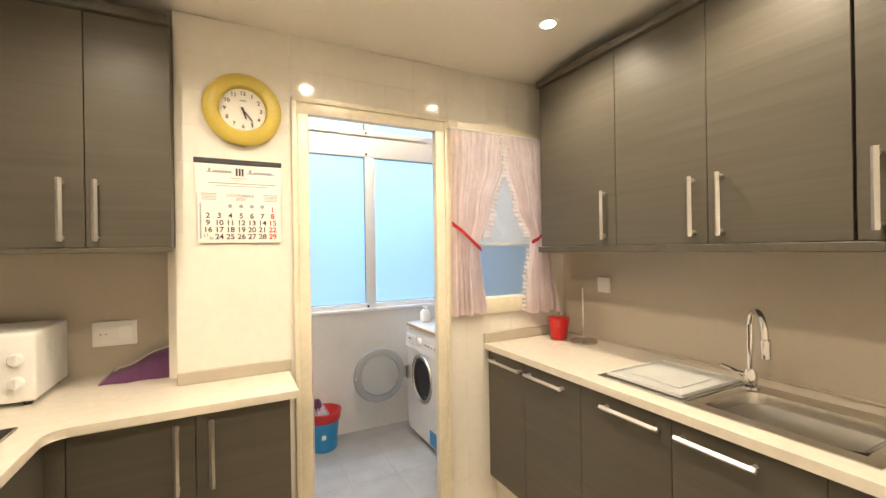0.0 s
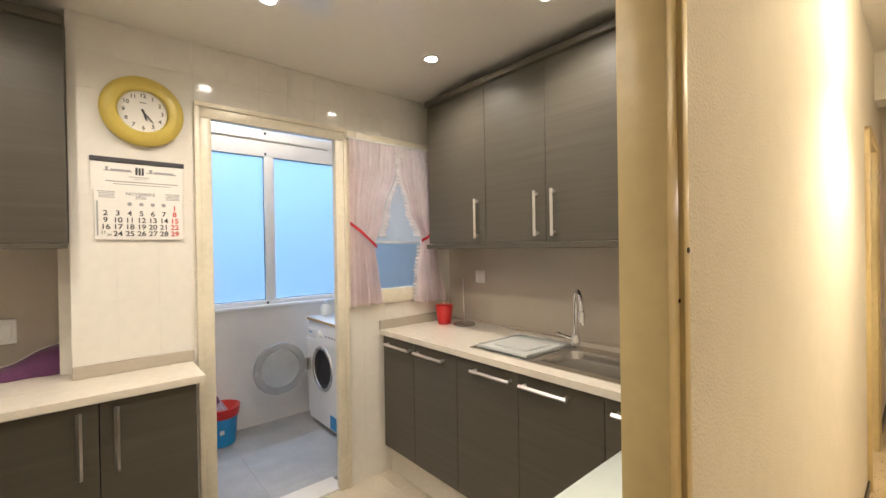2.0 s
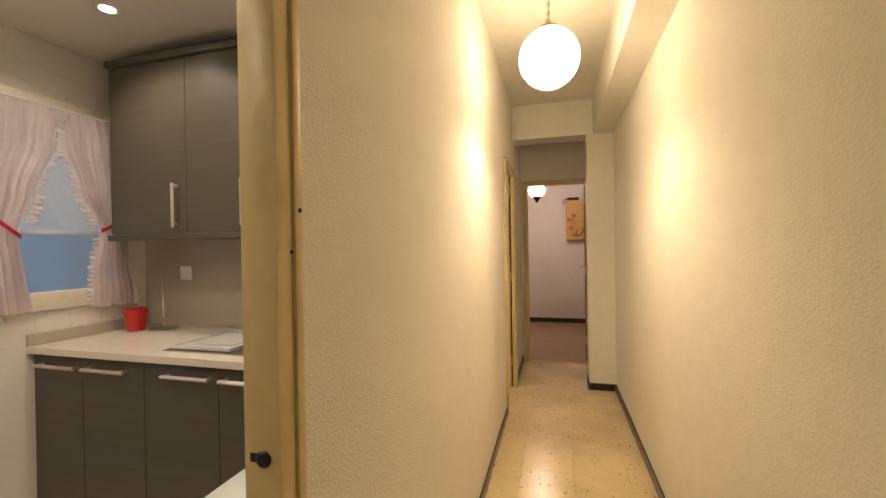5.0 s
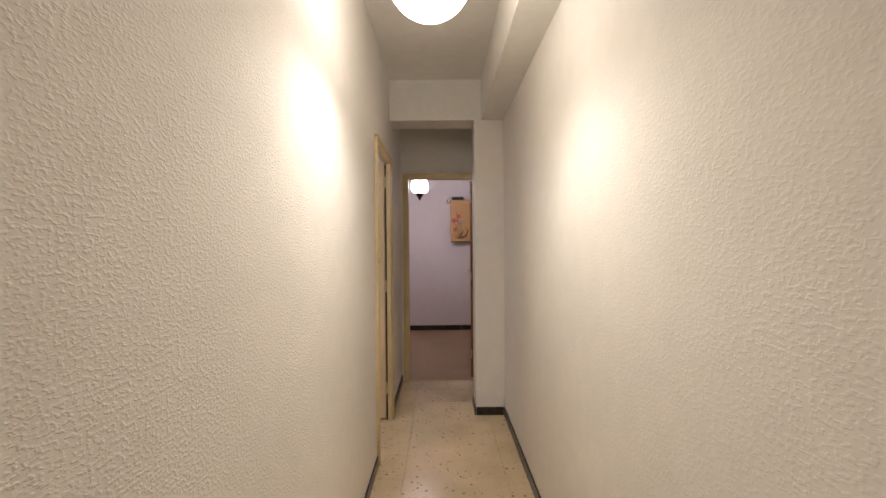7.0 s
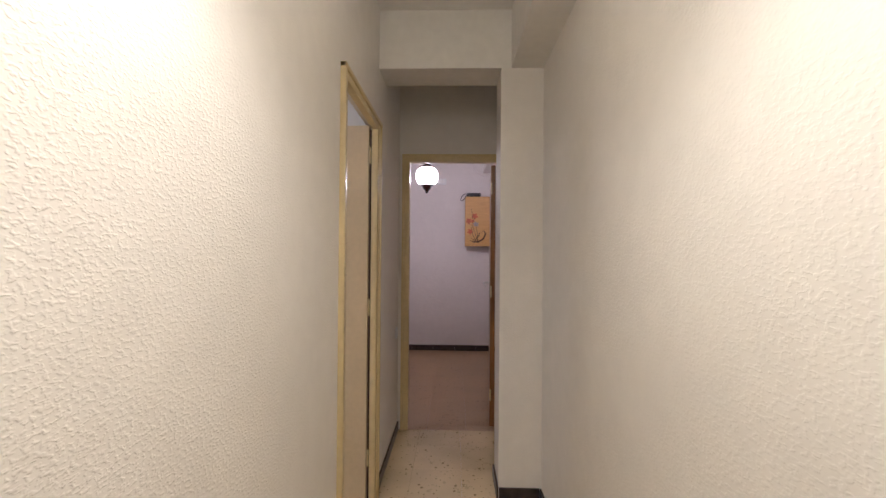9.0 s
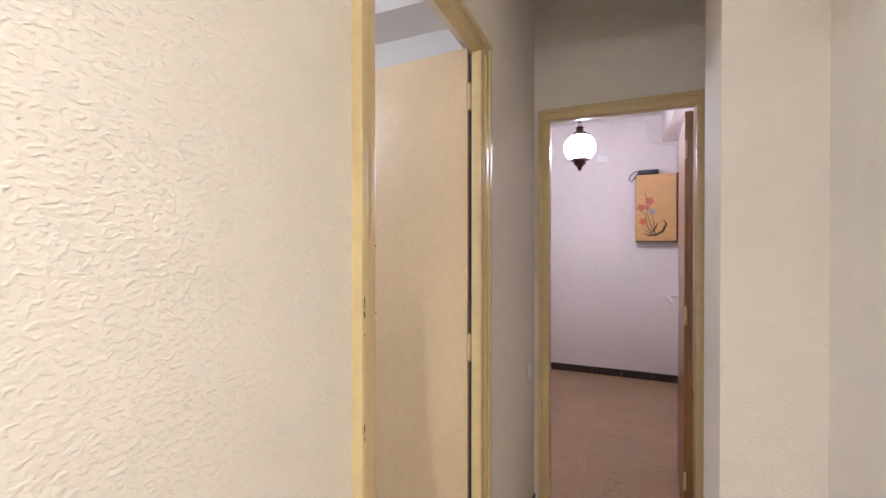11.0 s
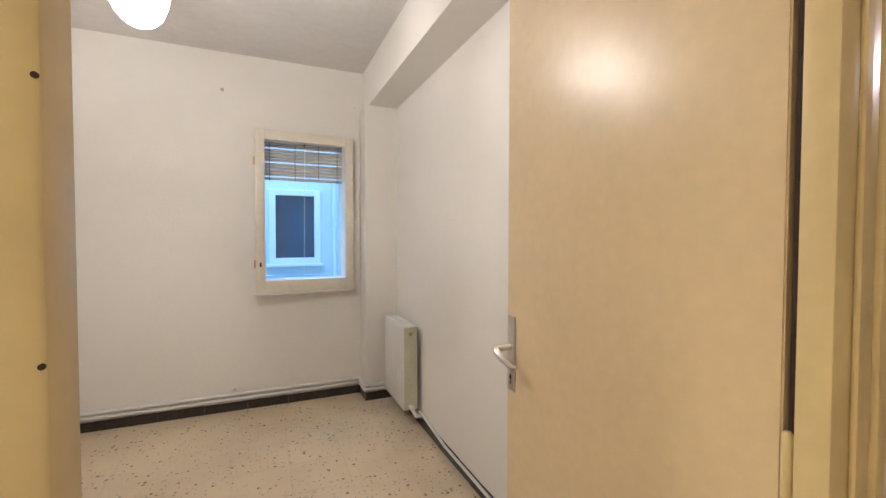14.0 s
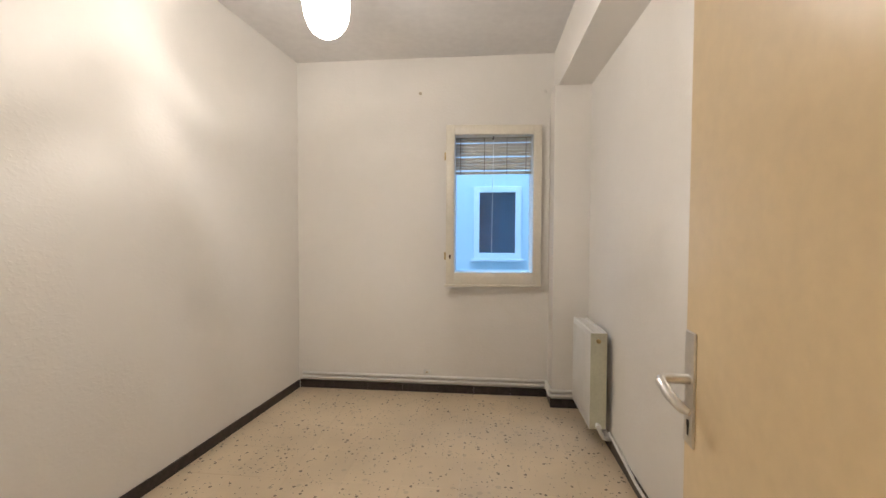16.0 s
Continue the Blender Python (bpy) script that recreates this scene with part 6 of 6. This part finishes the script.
# heating pipes round the skirting
for n, z in enumerate((0.092, 0.126)):
    o = 0.016
    pts = [(2.34, BED_Y - o, z), (4.30, BED_Y - o, z), (4.309, BED_Y - o - 0.01, z), (4.309, 3.01 - o + 0.008, z), (4.318, 3.01 - o, z), (4.50, 3.01 - o, z)]
    if n == 0:
        pts += [(4.562, 2.97, z), (4.562, 2.40, z - 0.02), (4.52, 2.376, z), (4.49, 2.374, 0.145)]
    else:
        pts += [(4.53, 2.96, z), (4.50, 2.90, 0.15), (4.50, 2.872, 0.16)]
    t = bmesh.new()
    tube(t, pts, 0.0125, 10)
    tagged(part("heating_pipe", t, RAD_WHITE), "white painted heating pipe above the skirting", "pipe", "heating pipes")
t = bmesh.new()
tube(t, [(4.565, 2.42, 0.10), (4.567, 2.0, 0.055), (4.567, 0.9, 0.05)], 0.009, 10)
tagged(part("heating_pipe", t, RAD_WHITE), "white painted heating pipe along the radiator wall", "pipe", "heating pipes")
t = bmesh.new()
tube(t, [(4.330, BED_Y - 0.008, 0.82), (4.318, BED_Y - 0.008, 0.83), (4.316, BED_Y - 0.008, 2.2)], 0.006, 8)
tagged(part("cable_cover", t, BED_PAINT), "thin painted cable up the wall beside the window", "cable")
s = wall_switch("telephone_socket", 3.345, 3.400, BED_Y - 0.018, BED_Y - 0.0005, 0.150, 0.182, "small beige telephone socket above the pipes", "socket")
t = bmesh.new()
box(t, 3.362, 3.383, BED_Y - 0.0195, BED_Y - 0.0178, 0.158, 0.172)
part("jack", t, SLAT, s)
for x, zz in ((3.314, 2.385), (4.285, 2.375)):
    hk = thing("wall_plug", (x, BED_Y, zz), "small plugged screw hole in the painted wall", "wall plug")
    t = bmesh.new()
    lathe(t, [(0.013, 0.0005), (0.011, 0.004), (0.005, 0.006), (0.004, 0.002), (0.0, 0.002)], (x, BED_Y, zz), 14, "y")
    part("plug", t, SLAT if x < 4 else BED_PAINT, hk)
bl = thing("bedroom_lamp", (3.178, 1.59, 2.66), "lit frosted glass pendant with scalloped sides", "pendant lamp")
t = bmesh.new()
prof = [(0.0, 0.004), (0.026, 0.007), (0.052, 0.022), (0.074, 0.050), (0.089, 0.090), (0.094, 0.130), (0.091, 0.170), (0.080, 0.205), (0.060, 0.232), (0.050, 0.246)]
lathe(t, prof, (3.178, 1.59, 2.062), 40)
for v in t.verts:
    dx, dy = v.co.x - 3.178, v.co.y - 1.59
    f = 1 + 0.025 * math.cos(10 * math.atan2(dy, dx))
    v.co.x, v.co.y = 3.178 + dx * f, 1.59 + dy * f
part("glass_shade", t, OPAL_BED, bl, "glowing frosted glass shade")
t = bmesh.new()
lathe(t, [(0.054, 0.244), (0.056, 0.258), (0.040, 0.272), (0.010, 0.280), (0.008, 0.58), (0.0, 0.58)], (3.178, 1.59, 2.062), 28)
part("fitting", t, BRASS, bl)
t = bmesh.new()
lathe(t, [(0.0, -0.03), (0.014, -0.03), (0.045, -0.012), (0.048, -0.0005)], (3.178, 1.59, 2.66), 24)
part("ceiling_rose", t, BRASS, bl)

# ---- skirtings, floors and tiles ----
skirting("baseboard_corridor", [((0.75, 0.0), (3.446, 0.0), (0, -1)), ((4.215, 0.0), (5.055, 0.0), (0, -1)), ((-0.99, RIGHT), (4.205, RIGHT), (0, 1)),
                                ((4.21, RIGHT + 0.012), (4.21, -0.675), (-1, 0)), ((4.20, -0.673), (4.45, -0.673), (0, 1))], 0.064, "dark skirting tiles along the corridor")
skirting("baseboard_bedroom", [((2.312, BED_Y), (4.324, BED_Y), (0, -1)), ((4.313, 3.01), (4.57, 3.01), (0, -1)), ((4.325, 3.022), (4.325, 3.198), (-1, 0)), ((BED_R, 0.07), (BED_R, 2.998), (-1, 0)),
                               ((2.165, 0.07), (2.165, 1.50), (1, 0)), ((2.165, 1.50), (2.2985, 3.198), (0.997, -0.078))], 0.064, "dark skirting tiles round the bedroom")
skirting("baseboard_hall", [((HX, -1.01), (HX, 1.89), (-1, 0)), ((5.17, -1.02), (7.565, -1.02), (0, 1))], 0.075, "dark skirting tiles round the hall")
tiled_floor("floor_corridor", -1.0, 5.06, RIGHT, 0.06, 0.30, CORRIDOR_TERRAZZO, "yellowish polished terrazzo corridor floor", (0.1, 0.13))
tiled_floor("floor_bedroom", 2.157, BED_R, 0.06, BED_Y, 0.30, TERRAZZO, "pale worn terrazzo bedroom floor", (0.05, 0.09))
tiled_floor("floor_hall", 5.06, HX, -1.02, 1.9, 0.30, HALL_TERRAZZO, "warm brown terrazzo hall floor", (0.1, 0.2))
tiled_floor("floor_kitchen", -1.0, KX, 0.06, BACK + 0.004, 0.33, K_FLOOR, "beige tiled kitchen floor", (0.2, 0.1))
tiled_floor("floor_laundry", 0.42, 2.12, BACK + 0.15, 3.29, 0.30, L_FLOOR, "grey tiled laundry floor", (0.2, 0.1))
structure("floor_niche", wall(-1.0, 0.10, BACK + 0.004, 2.48, -0.03, -0.002), K_FLOOR, "floor under the niche units", "floor")

# glazed wall tiles of the kitchen back wall
back_wall = bpy.data.objects["wall_kitchen_back"]
made = {}
P, off_x, off_z = 0.1465, 0.1015, 0.0
for i in range(14):
    for j in range(17):
        for (hx0, hx1, hz0, hz1) in (((0.1015, 0.528, 0.0, K_Z), (0.540, 1.305, 2.1125, K_Z), (1.3185, 1.984, 0.0, 1.057), (1.3185, 1.984, 2.103, K_Z), (1.9855, KX, 0.0, K_Z))):
            x0, z0 = off_x + i * P, 0.03 + j * P
            a0, a1, b0, b1 = max(x0, hx0), min(x0 + P, hx1), max(z0, hz0), min(z0 + P, hz1)
            w_, h_ = round(a1 - a0, 4), round(b1 - b0, 4)
            if w_ < 0.012 or h_ < 0.012:
                continue
            if (w_, h_) not in made:
                t = bmesh.new()
                g_, c_ = 0.0003, 0.0006
                rings = [[t.verts.new((x, y, z)) for x, z in ((g, g), (w_ - g, g), (w_ - g, h_ - g), (g, h_ - g))] for g, y in ((g_, 0.0), (g_, -0.0010), (g_ + c_, -0.0013))]
                for r0, r1 in zip(rings, rings[1:]):
                    for k in range(4):
                        t.faces.new((r0[k], r0[(k + 1) % 4], r1[(k + 1) % 4], r1[k]))
                t.faces.new(rings[2])
                made[w_, h_] = mesh_of("wall_tile", t, K_WALL, False)
            piece("wall_tile", made[w_, h_], back_wall, (a0, BACK - 0.0005, b0))
